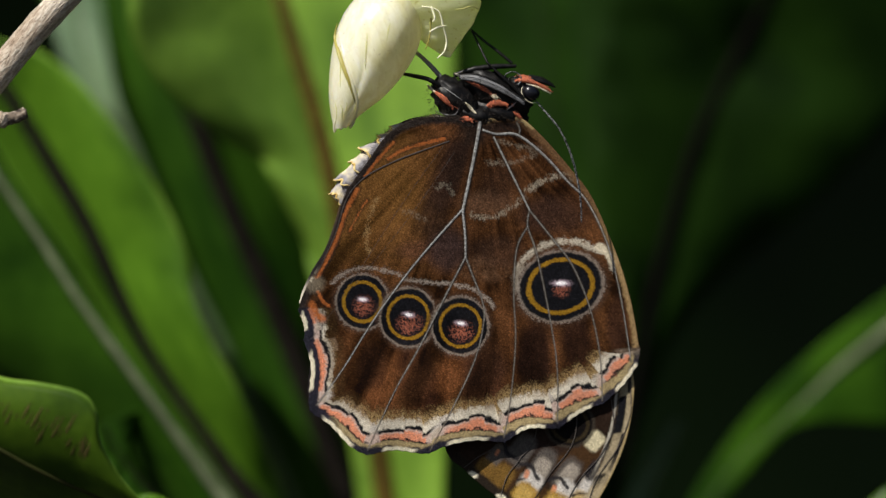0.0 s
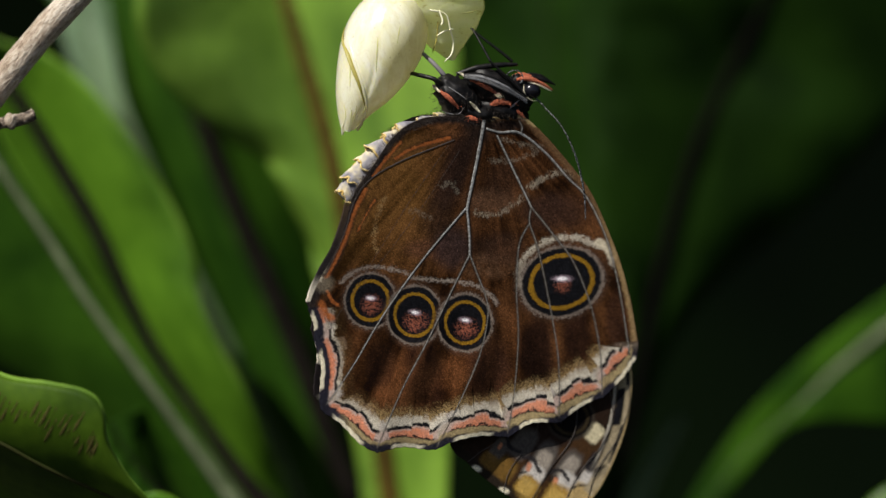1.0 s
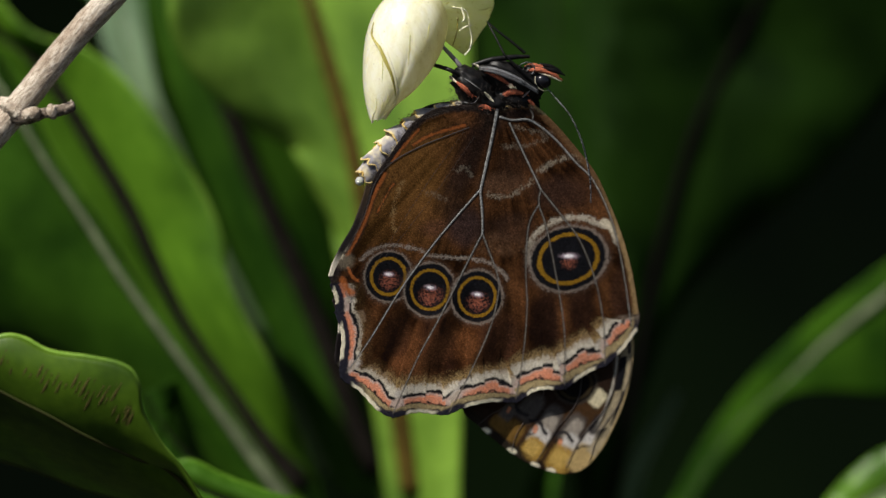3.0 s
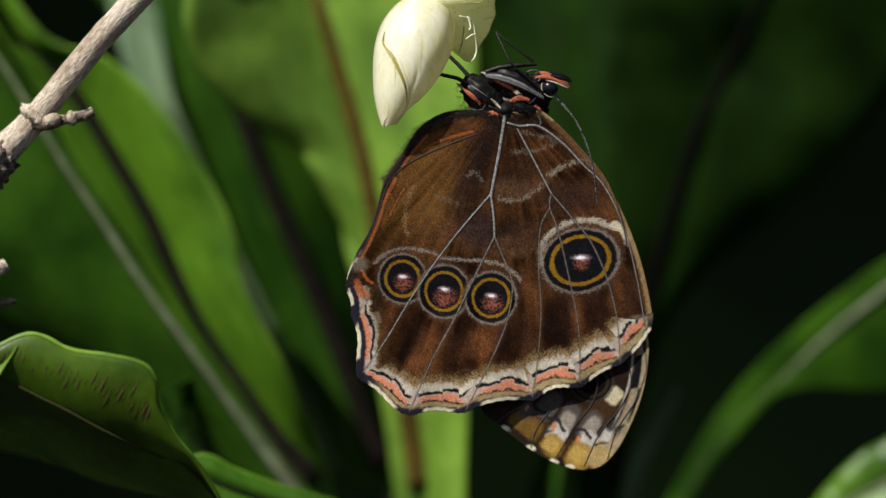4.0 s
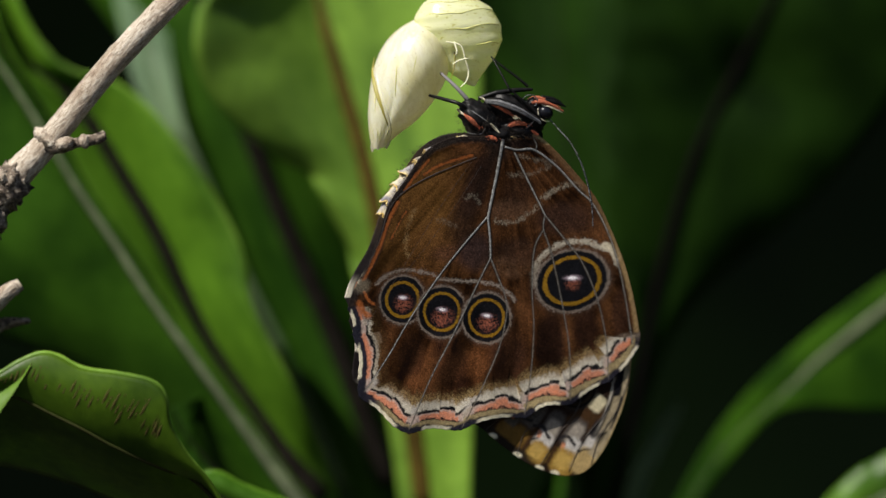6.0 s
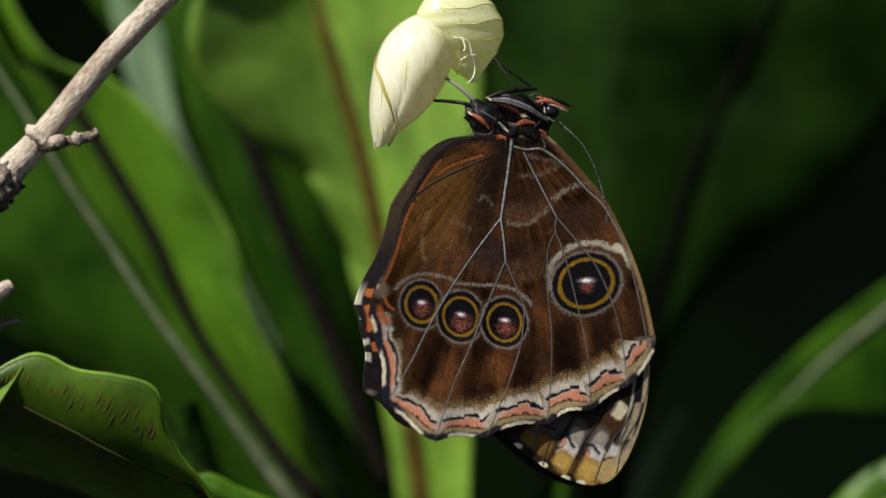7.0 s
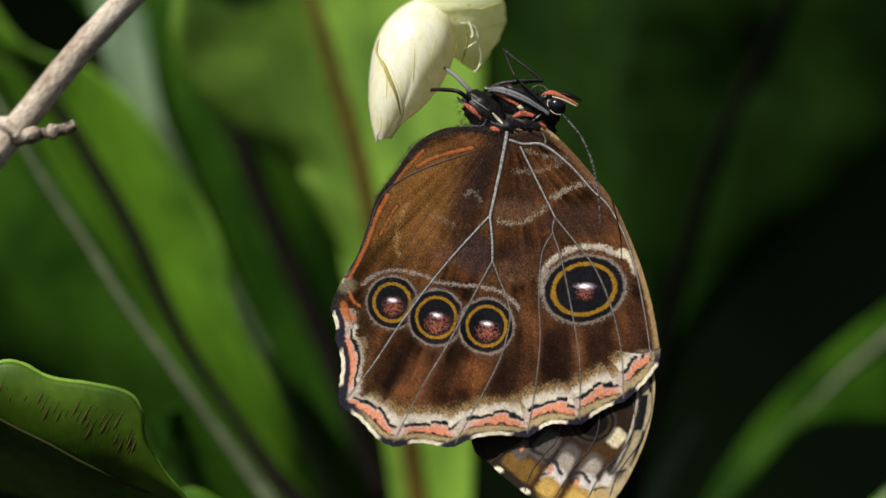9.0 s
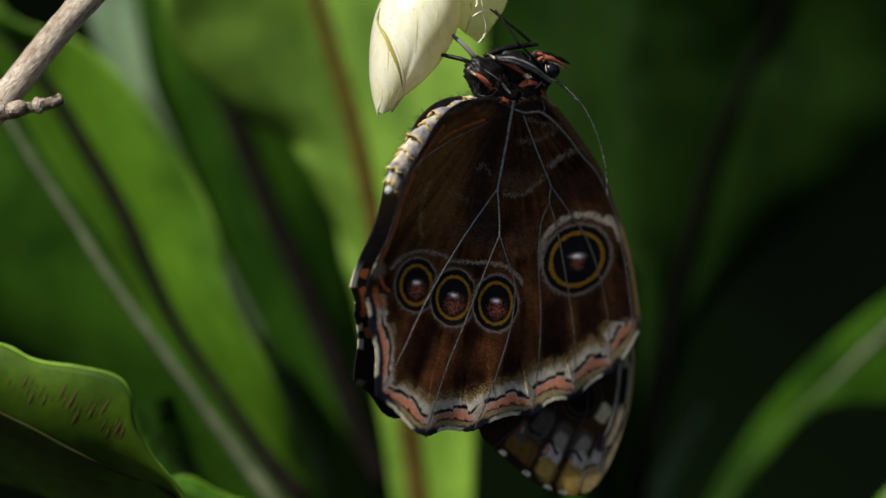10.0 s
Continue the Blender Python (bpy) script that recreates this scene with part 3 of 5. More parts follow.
frond("small bright green frond beneath the curled one", LEAF_MID, RIB_DARK, 0.0006,
    [(-54.9, 75.9, 223.4), (-58.3, 75.9, 218.3), (-59.5, 75.9, 213.3), (-54.9, 75.9, 205.3), (-47.1, 75.9, 194.1)],
    [(-64.9, 69.0, 219.5), (-62.4, 69.0, 214.5), (-58.2, 69.0, 208.9), (-51.4, 69.0, 201.0), (-44.1, 71.3, 193.1)],
    [(-67.6, 66.7, 218.4), (-64.7, 65.5, 212.3), (-59.7, 65.5, 205.5), (-52.5, 66.7, 197.7), (-43.6, 71.3, 190.9)], seed=12)
# extra blade, painted pale to act as the reflection on the frond behind
frond("narrow added blade coloured pale for a leaf's bright sheen", LEAF_SHEEN, RIB_PALE, 0.0003,
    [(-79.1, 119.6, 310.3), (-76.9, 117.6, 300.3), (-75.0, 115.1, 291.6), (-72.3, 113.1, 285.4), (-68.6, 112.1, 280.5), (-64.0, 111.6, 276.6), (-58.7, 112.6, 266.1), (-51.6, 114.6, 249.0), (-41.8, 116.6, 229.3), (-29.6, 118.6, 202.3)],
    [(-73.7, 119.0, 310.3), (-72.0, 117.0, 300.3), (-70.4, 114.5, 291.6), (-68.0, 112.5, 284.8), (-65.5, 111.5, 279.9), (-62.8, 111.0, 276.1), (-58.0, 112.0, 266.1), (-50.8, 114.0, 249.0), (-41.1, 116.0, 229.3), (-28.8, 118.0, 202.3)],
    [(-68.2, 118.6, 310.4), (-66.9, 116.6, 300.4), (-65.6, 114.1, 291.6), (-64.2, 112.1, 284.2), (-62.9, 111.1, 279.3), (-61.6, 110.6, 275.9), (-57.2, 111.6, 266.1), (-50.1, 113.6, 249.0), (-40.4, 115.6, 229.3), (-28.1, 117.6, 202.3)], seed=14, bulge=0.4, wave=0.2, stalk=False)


# ---- dry branch ----


def branch():
    root = new("branch")
    tagged(root, "dry pale woody branch with knots and a broken twig", "branch")
    main = [(-156.0, 71.0, 225.1), (-129.4, 30.3, 237.8), (-105.8, 9.5, 253.1), (-98.2, 9.5, 264.9), (-88.2, 9.5, 275.5), (-75.2, 8.5, 291.3), (-59.9, 7.5, 307.2), (-42.8, 8.5, 322.6), (-23.1, 9.5, 328.4), (-5.1, 11.3, 324.0)]
    wood = tube([np.array(p) * 0.001 for p in main], [0.0040, 0.0040, 0.0038, 0.0036, 0.0027, 0.0026, 0.0026, 0.0025, 0.0022, 0.0015], 20, 190, 0.07)
    part("wood", wood, BARK, root)
    at = np.array([-88.2, 8.9, 275.5]) * 0.001
    part("node", lump(at, (0.0036, 0.0034, 0.0018), (0, 38, 0), 0.25, 3), BARK, root)
    low = np.array([-97.2, 8.5, 265.7]) * 0.001
    part("knot", lump(low, (0.0052, 0.0046, 0.0044), (0, -50, 0), 0.45, 4), BARK_DARK, root, "dark cracked knot")
    part("knot", lump(low + np.array([-0.001, -0.0035, 0.0022]), (0.0017, 0.0012, 0.0015), (0, 0, 0), 0.4, 4), BARK, root)
    part("knot", lump(low + np.array([-0.004, -0.001, -0.0068]), (0.0044, 0.0040, 0.0040), (0, -50, 0), 0.5, 5), BARK_DARK, root, "dark cracked knot")
    tw = [(-88.5, 8.5, 274.1), (-85.2, 6.0, 274.5), (-82.5, 5.5, 275.0), (-79.3, 5.3, 275.6), (-76.3, 5.1, 276.5)]
    twig = part("twig", tube([np.array(p) * 0.001 for p in tw], [0.0015, 0.0016, 0.0010, 0.0012, 0.0009], 12, 40, 0.35), BARK_DARK, root, "short broken twig with scarred bark")
    part("bud", lump(np.array([-84.7, 4.4, 274.9]) * 0.001, (0.0019, 0.0012, 0.0013), (0, -15, 0), 0.35, 4), BARK, twig)
    part("bud", lump(np.array([-80.8, 4.4, 275.3]) * 0.001, (0.0010, 0.0011, 0.0015), (0, -15, 0), 0.3, 4), BARK, twig)
    for dz, dx in ((0.6, 1.5), (-0.5, 0.6)):
        part("splinter", tube([np.array((-77.0, 5.0, 276.2)) * 0.001, np.array((-77.9 + dx * 0.5, 8.4, 276.9 + dz)) * 0.001], [0.0005, 0.0002], 6, 5), BARK, twig)
    return root


def broken_shoot():
    root = new("branch")
    tagged(root, "broken pale twig end with a dark side shoot", "twig")
    pale = [(-127.9, 46.0, 220.2), (-111.5, 20.0, 231.6), (-98.8, 11.0, 242.7), (-94.2, 11.0, 245.9)]
    part("wood", tube([np.array(p) * 0.001 for p in pale], [0.0028, 0.0026, 0.0020, 0.0013], 14, 50, 0.22), BARK, root)
    dark = [(-111.5, 20.0, 231.6), (-103.0, 18.4, 235.8), (-97.7, 17.2, 237.6), (-92.5, 16.8, 238.3)]
    part("side_shoot", tube([np.array(p) * 0.001 for p in dark], [0.0024, 0.0019, 0.0013, 0.0005], 12, 36, 0.35), BARK_DARK, root)
    return root


branch()
broken_shoot()


# ---- the empty chrysalis ----
HANG = Vector((-0.0009, 0.010, 0.2873))


def case_shell(left, right, depth, y, count=90, sides=96, step=None, rings=0.0, seed=0):
    """A shell between a left and a right profile (x, z in millimetres about the hanging point)."""
    a, b = spline(left, count), spline(right, count)
    verts, faces = [], []
    for k in range(count):
        s = k / (count - 1)
        mid, half = (a[k] + b[k]) / 2, (b[k] - a[k]) / 2
        wide = np.linalg.norm(half)
        for j in range(sides):
            t = 2 * math.pi * j / sides
            grow = 1 + 0.02 * noise.noise(Vector((math.cos(t) * 1.5, math.sin(t) * 1.5, s * 4 + seed)))
            grow += rings * math.sin(s * 46 + 1.5 * noise.noise(Vector((s * 5, t, seed))))
            if step:
                grow += step(s, t)
            c, d = math.cos(t) * grow, math.sin(t) * grow
            verts.append((0.001 * (mid[0] + half[0] * c), 0.001 * (y - wide * depth * d), 0.001 * (mid[1] + half[1] * c)))
    for k in range(count - 1):
        for j in range(sides):
            u = (j + 1) % sides
            faces.append((k * sides + j, k * sides + u, (k + 1) * sides + u, (k + 1) * sides + j))
    faces.append(tuple(range(sides)))
    faces.append(tuple((count - 1) * sides + j for j in range(sides))[::-1])
    return verts, faces


def chrysalis():
    root = new("chrysalis")
    root.location = HANG
    root.scale = (1.0066, 1.0066, 1.0066)
    tagged(root, "empty split chrysalis, pale yellow-green and glossy, hanging", "chrysalis")
    left = [(-20.7, -12.9), (-21.0, -11.6), (-21.4, -9.2), (-21.6, -5.3), (-21.2, -0.5), (-20.2, 4.1), (-18.4, 8.3), (-15.8, 11.4), (-12.6, 13.4), (-10.6, 13.9)]
    right = [(-18.4, -12.7), (-17.2, -11.5), (-15.2, -9.8), (-11.8, -7.2), (-8.6, -3.6), (-5.9, 0.8), (-4.6, 5.4), (-4.9, 9.8), (-6.9, 12.8), (-9.8, 13.9)]

    def fold(s, t):
        # the edge of the wing case stands a little proud along a slanting line
        line = 2.42 - 1.15 * (1 - s) ** 1.2
        k = 1 if t < line else 0
        near = math.exp(-((t - line) / 0.10) ** 2)
        fade = min(max((0.60 - s) / 0.2, 0), 1) * min(s / 0.08, 1)
        return fade * (0.03 * k * math.exp(-((t - line) / 0.5) ** 2) - 0.028 * near)

    shell = case_shell(left, right, 1.08, 0.0, 110, 120, fold)
    part("front_case", shell, CASE, root)
    skin = np.array(shell[0]) * 1000
    skin = skin[skin[:, 1] < 0.2]

    def on_shell(x, z, lift):
        near = skin[np.argmin((skin[:, 0] - x) ** 2 + (skin[:, 2] - z) ** 2)]
        return np.array((x, near[1] - lift, z)) * 0.001

    slit = [on_shell(x, z, 0.02) for x, z in ((-20.2, 6.0), (-20.6, 3.5), (-20.5, 1.0), (-20.0, -1.8), (-19.2, -4.6), (-18.2, -7.4), (-17.3, -9.6))]
    part("slit", tube(slit, [0.00004, 0.00026, 0.00050, 0.00050, 0.00032, 0.00014, 0.00004], 10, 60, 0.2, 0.5), CASE_FOLD, root, "narrow yellow slit along the wing case")
    flap = [on_shell(x, z, 0.03) for x, z in ((-20.1, 4.4), (-19.9, 1.0), (-19.3, -2.2), (-18.4, -5.2), (-17.5, -8.0), (-17.2, -10.4), (-17.7, -12.0))]
    part("flap_edge", tube(flap, [0.0001, 0.0003, 0.0003, 0.00028, 0.00022, 0.0002], 8, 50, 0.2, 0.6), CASE, root)
    rear_l = [(-6.0, 19.0), (-9.6, 17.6), (-11.9, 14.8), (-12.0, 11.5), (-9.6, 8.2), (-6.6, 5.2), (-4.6, 2.6), (-0.9, 0.1)]
    rear_r = [(-4.6, 19.0), (-0.6, 18.3), (3.2, 16.4), (5.3, 13.2), (5.8, 9.6), (4.4, 6.0), (2.1, 2.9), (0.2, 0.0)]
    rear_shell = case_shell(rear_l, rear_r, 0.62, -1.8, 90, 80, None, 0.014, 5)
    rear = part("rear_case", rear_shell, CASE_THIN, root, "thin translucent ridged rear shell")
    loops = np.array(rear_shell[0]).reshape(90, 80, 3)
    for k, first, last in ((17, 2, 38), (28, 1, 32), (40, 1, 26), (53, 2, 20)):
        arc = [loops[k + int(1.5 * math.sin(j * 0.4)), j] - np.array((0, 0.00004, 0)) for j in range(first, last, 3)]
        part("ridge", tube(arc, [0.00004, 0.00012, 0.00009, 0.00013, 0.00004], 6, 40, 0.5, 0.6), RIDGE, rear)
    mm = lambda *p: [np.array(q) * 0.001 for q in p]
    for pts, r in (
        (mm((-6.2, -4.6, 9.0), (-3.2, -4.9, 8.2), (-2.2, -4.6, 5.2), (-1.5, -4.2, 3.0), (-1.9, -4.2, 1.0), (-3.2, -4.2, -0.3)), (0.00018, 0.00026, 0.00014)),
        (mm((-4.6, -5.2, 9.0), (-4.0, -5.4, 7.0), (-4.4, -5.3, 6.2)), (0.0002, 0.00032, 0.0001)),
        (mm((-4.8, -4.8, 4.4), (-3.4, -4.9, 5.2), (-1.6, -4.6, 5.6)), (0.00012, 0.00022, 0.00012)),
    ):
        part("thread", tube([q - np.array((0, 0.0019, 0)) for q in pts], [k * 0.65 for k in r], 7, 26, 0.3), SILK, root, "torn pale thread of the split skin")
    seam = mm((-10.8, -2.2, 14.2), (-7.6, -3.6, 13.2), (-5.2, -4.2, 10.6), (-4.3, -4.2, 7.2), (-4.3, -3.8, 4.0), (-5.0, -3.4, 1.4))
    part("seam", tube([q - np.array((0, 0.0012, 0)) for q in seam], [0.00012, 0.00018, 0.00014, 0.0001], 8, 40, 0.3), CASE_FOLD, root, "yellow torn edge where the shell split")
    # torn, papery points and wrinkles at the lower end
    for x, z, x1, z1, r in ((-17.5, -10.4, -17.9, -12.9, 0.0006), (-20.5, -11.2, -20.8, -13.6, 0.0005), (-19.4, -11.4, -19.6, -13.1, 0.0004)):
        part("torn_point", tube([on_shell(x, z, -0.3), on_shell((x + x1) / 2, (z + z1) / 2, -0.2), np.array((x1, -0.3, z1)) * 0.001], [r * 0.6, r, 0.00008], 10, 14, 0.2, 0.35), CASE, root, "papery torn point of the shell")
    for x, dx in ((-20.9, 0.25), (-20.2, 0.5), (-19.3, -0.2), (-18.6, -0.7), (-17.6, -0.5)):
        pts = [on_shell(x + dx * k + 0.12 * math.sin(k * 7 + x), -8.3 - 0.25 * dx - 3.2 * k, 0.015) for k in (0, 0.33, 0.66, 1.0)]
        part("wrinkle", tube(pts, [0.00003, 0.00008, 0.00006, 0.00003], 6, 20, 0.4, 0.6), RIDGE, root)
    for pts in (((-11.0, 9.6), (-12.6, 5.0), (-13.4, 0.0), (-14.2, -5.0)), ((-15.6, 8.0), (-16.4, 3.0), (-16.6, -2.0), (-15.6, -7.4)), ((-20.2, 1.0), (-20.5, -3.5), (-20.2, -8.0))):
        part("wrinkle", tube([on_shell(x, z, -0.01) for x, z in pts], [0.00003, 0.00010, 0.00006, 0.00003], 6, 36, 0.5, 0.5), RIDGE, root)
    part("stem", tube(mm((-5.2, 2.4, 18.4), (-5.3, 2.0, 22.0), (-5.0, 1.6, 30), (-4.8, 1.5, 38.2)), [0.0016, 0.0009, 0.0006, 0.0009], 10, 24), RIB_BROWN, root, "thin brown stem of silk")
    return root


case = chrysalis()


# ---- the butterfly: wings in units of about a tenth of a millimetre, u towards the head, v down from the wing root ----
U = 0.0001033
HIND = [(0, -14), (45, -24), (75, -20), (112, 10), (160, 62), (200, 112), (232, 178), (256, 238), (274, 298), (286, 355), (291, 395),
        (287, 418), (262, 452), (215, 484), (150, 520), (95, 528), (54, 545), (0, 549), (-50, 557), (-96, 569), (-145, 567), (-186, 569),
        (-222, 558), (-258, 522), (-288, 494), (-294, 455), (-292, 418), (-299, 372), (-310, 318), (-292, 268), (-266, 222), (-248, 170),
        (-232, 115), (-196, 62), (-160, 12), (-112, -16), (-50, -20)]
FORE = [(0, -8), (60, 24), (140, 104), (215, 230), (262, 345), (282, 430), (281, 485), (270, 542), (248, 599), (220, 650), (186, 683),
        (141, 689), (81, 668), (27, 632), (-15, 596), (-45, 566), (-55, 480), (-40, 300), (-14, 100)]
HIND_ENDS = [(291, 380), (228, 478), (148, 518), (54, 545), (-80, 568), (-190, 569), (-281, 490), (-297, 372), (-309, 318)]

HIND_VEINS = (
    ([(4, -16), (1, 5), (-8, 60), (-22, 132), (-24, 148)], (5.0, 4.2, 3.4), 0),
    ([(-23, 140), (-76, 200), (-126, 262), (-181, 340), (-231, 420), (-279, 486)], (2.8, 2.3, 2.0, 1.6, 1.2), 0),
    ([(-24, 146), (-19, 190), (-18, 226)], (3.3, 2.8), 0),
    ([(-18, 225), (-46, 280), (-96, 380), (-141, 460), (-189, 562)], (2.2, 2.0, 1.7, 1.1), 0),
    ([(-18, 225), (-3, 262), (12, 300), (16, 335), (0, 405), (-40, 490), (-78, 562)], (2.0, 1.6, 1.5, 1.0), 0),
    ([(8, 2), (34, 9), (70, 10), (118, 45), (160, 90), (195, 125), (232, 200), (258, 300), (276, 405)], (2.8, 3.3, 3.0, 2.4, 1.8, 1.3, 1.2), 0),
    ([(72, 10), (74, 0), (68, -12)], (2.2, 1.6), 0),
    ([(28, 14), (58, 72), (94, 142)], (2.3, 2.4, 2.0), 0),
    ([(94, 142), (134, 190), (172, 240), (205, 320), (222, 400), (226, 474)], (1.8, 1.6, 1.3, 1.1), 0),
    ([(94, 142), (91, 170), (108, 220), (134, 340), (146, 420), (147, 514)], (1.8, 1.4, 1.3, 1.1), 0),
    ([(91, 170), (72, 210), (68, 290), (72, 370), (64, 470), (53, 540)], (1.5, 1.3, 1.2, 1.0), 0),
    ([(-50, 22), (-100, 40), (-150, 60), (-200, 88), (-230, 125), (-250, 190), (-282, 262)], (1.8, 2.2, 2.0, 1.6, 1.2), 1),
    ([(-60, 30), (-130, 130), (-205, 250), (-250, 320), (-290, 372)], (0.5, 0.7, 0.9, 0.8), 1),
    ([(-40, 40), (-100, 130), (-160, 210), (-225, 290)], (0.45, 0.6, 0.6), 1))

# the veins that part the lower cells, and for each cell where its dark band ends, how dark it is and how rusty the rest
CELL_VEINS = ([(-290, 280), (-290, 372), (-300, 560)], [(-148, 290), (-181, 340), (-231, 420), (-279, 486), (-330, 560)], [(-50, 290), (-96, 380), (-141, 460), (-189, 562)], [(12, 300), (16, 335), (0, 405), (-40, 490), (-78, 562)],
              [(68, 290), (72, 370), (64, 470), (53, 540)], [(125, 290), (134, 340), (146, 420), (147, 514)], [(194, 290), (205, 320), (222, 400), (226, 474)], [(258, 300), (276, 405), (290, 470)])
CELL_LOOK = ((0.2, 0.3, 0.2), (0.50, 0.60, 0.50), (0.46, 0.62, 0.60), (0.55, 0.55, 0.15), (0.80, 0.66, 0.0), (0.85, 0.55, 0.0), (0.6, 0.25, 0.0))


def wing_grid(n, outline, centre, scallop=None, samples=900):
    """A sheet of n x n vertices that fills the outline; returns u, v, the distance to the edge and the nearest place along it."""
    line = spline(outline, samples, closed=True)
    step = np.r_[0, np.cumsum(np.linalg.norm(np.diff(line, axis=0), axis=1))]
    if scallop is not None:
        line = scallop(line, step)
    rel = line - centre
    ang, rad = np.arctan2(rel[:, 1], rel[:, 0]), np.linalg.norm(rel, axis=1)
    order = np.argsort(ang)
    a = np.linspace(-1, 1, n)
    x, y = np.meshgrid(a, a)
    wide = np.abs(x) > np.abs(y)
    sx, sy = np.where(np.abs(x) < 1e-9, 1e-9, x), np.where(np.abs(y) < 1e-9, 1e-9, y)
    r = np.where(wide, x, y)
    phi = np.where(wide, math.pi / 4 * y / sx, math.pi / 2 - math.pi / 4 * x / sy)
    px, py = r * np.cos(phi), r * np.sin(phi)
    theta, rr = np.arctan2(py, px).ravel(), np.hypot(px, py).ravel()
    reach = np.interp(theta, ang[order], rad[order], period=2 * math.pi)
    u, v = centre[0] + rr * reach * np.cos(theta), centre[1] + rr * reach * np.sin(theta)
    dist, near = np.empty(len(u), np.float32), np.empty(len(u), int)
    l32 = line.astype(np.float32)
    for k in range(0, len(u), 8000):
        d = (u[k:k + 8000, None].astype(np.float32) - l32[None, :, 0]) ** 2 + (v[k:k + 8000, None].astype(np.float32) - l32[None, :, 1]) ** 2
        near[k:k + 8000] = d.argmin(1)
        dist[k:k + 8000] = np.sqrt(d.min(1))
    i = np.arange(n - 1)
    q = (i[:, None] * n + i[None, :]).ravel()
    faces = np.stack([q, q + 1, q + n + 1, q + n], 1)
    return u, v, dist, step[near], line[near], faces, line, step


def to_line(u, v, points, count=60):
    """Distance of every (u, v) to a smooth line, and how far along it (0 to 1) the nearest place is."""
    p = spline(points, count).astype(np.float32)
    best, along = np.full(len(u), 1e9, np.float32), np.zeros(len(u), np.float32)
    for k in range(count - 1):
        a, e = p[k], p[k + 1] - p[k]
        t = np.clip(((u - a[0]) * e[0] + (v - a[1]) * e[1]) / (e @ e + 1e-9), 0, 1)
        d = np.hypot(u - a[0] - t * e[0], v - a[1] - t * e[1])
        hit = d < best
        best, along = np.where(hit, d, best), np.where(hit, (k + t) / (count - 1), along)
    return best, along


class Paint:
    """Colours of the scales, laid over one another."""

    def __init__(self, base):
        self.c = np.array(base, float)

    def over(self, colour, amount):
        a = np.clip(amount, 0, 1)[:, None]
        self.c = self.c * (1 - a) + np.asarray(colour) * a


BLACK, CREAM, GREY = (0.008, 0.008, 0.010), (0.72, 0.66, 0.50), (0.30, 0.255, 0.22)
ORANGE, YELLOW, TAN = (0.60, 0.215, 0.115), (0.27, 0.145, 0.014), (0.36, 0.28, 0.145)


def wing_mesh(name, u, v, y, faces, colours, parent, label):
    me = bpy.data.meshes.new(name)
    me.from_pydata(np.stack([u * U, y, -v * U], 1).tolist(), [], faces.tolist())
    layer = me.color_attributes.new("scales", "FLOAT_COLOR", "POINT")
    rgba = np.ones((len(u), 4), np.float32)
    rgba[:, :3] = np.clip(colours, 0.002, 1)
    layer.data.foreach_set("color", rgba.ravel())
    me.shade_smooth()
    me.materials.append(WING)
    ob = new(name, me)
    ob.parent = parent
    ob["label"] = label
    so = ob.modifiers.new("thickness", "SOLIDIFY")
    so.thickness, so.offset = 0.00012, 1.0
    return ob


def hind_bow(u, v):
    """How far the wing bows out of its plane, in metres."""
    return 0.0005 - 0.0010 * (u / 300) ** 2 * (u > 0) - 0.0016 * smooth_step(v, 330, 590) + 0.00035 * np.sin(v / 95.0 + u / 160.0) + 0.0005 * smooth_step(v, 420, 580) * np.sin(u / 24.0)


def hind_scallop(line, step):
    ends = np.array(HIND_ENDS, float)
    s = np.sort([step[np.argmin(((line - e) ** 2).sum(1))] for e in ends])
    out = line.copy()
    way = np.gradient(line, axis=0)
    way /= np.linalg.norm(way, axis=1)[:, None]
    inward = np.stack([-way[:, 1], way[:, 0]], 1)
    for a, b in zip(s[:-1], s[1:]):
        inside = (step >= a) & (step <= b)
        p = (step[inside] - a) / (b - a)
        out[inside] += inward[inside] * (np.sin(math.pi * p) ** 0.75 * 7.5 - 3.5 + 1.5 * np.sin(p * 40) * 0.4)[:, None]
    return out


def eyespot(paint, u, v, at, rx, ry, turn, ring, rust, seed):
    c, s = math.cos(radians(turn)), math.sin(radians(turn))
    du, dv = u - at[0], v - at[1]
    x, y = (du * c + dv * s) / rx, (-du * s + dv * c) / ry
    wob = 0.05 * (fractal(u / 7, v / 7, seed, 3) - 0.5) + 0.05 * (fractal(u / 2.2, v / 2.2, seed + 1, 2) - 0.5)
    r = np.hypot(x, y) + wob
    speck = value_noise(u / 1.5, v / 1.5, seed + 2)
    paint.over((0.060, 0.032, 0.020), smooth_step(r, 1.36, 1.2) * 0.5)
    paint.over(GREY, smooth_step(r + 0.16 * (speck - 0.5), 1.15, 1.09) * 0.58)
    paint.over(BLACK, smooth_step(r, 1.07, 1.01))
    paint.over(YELLOW, smooth_step(r + 0.03 * (speck - 0.5), ring[0] + 0.02, ring[0] - 0.02) * (0.72 + 0.5 * speck))
    paint.over(BLACK, smooth_step(r, ring[1] + 0.02, ring[1] - 0.02))
    core = np.hypot(x / rust[0], (y - rust[2] - 0.06) / rust[1]) * 1.12
    paint.over((0.27, 0.088, 0.055), smooth_step(core, 1.1, 0.35) * (speck > 0.38 + 0.25 * np.clip(core, 0, 1)))
    glint = np.hypot(x / 0.2 + y / 0.55, (y + 0.10 - 0.32 * x) / 0.085)
    paint.over((0.55, 0.42, 0.50), smooth_step(glint, 1.9, 0.5) * (speck > 0.3) * 0.8)
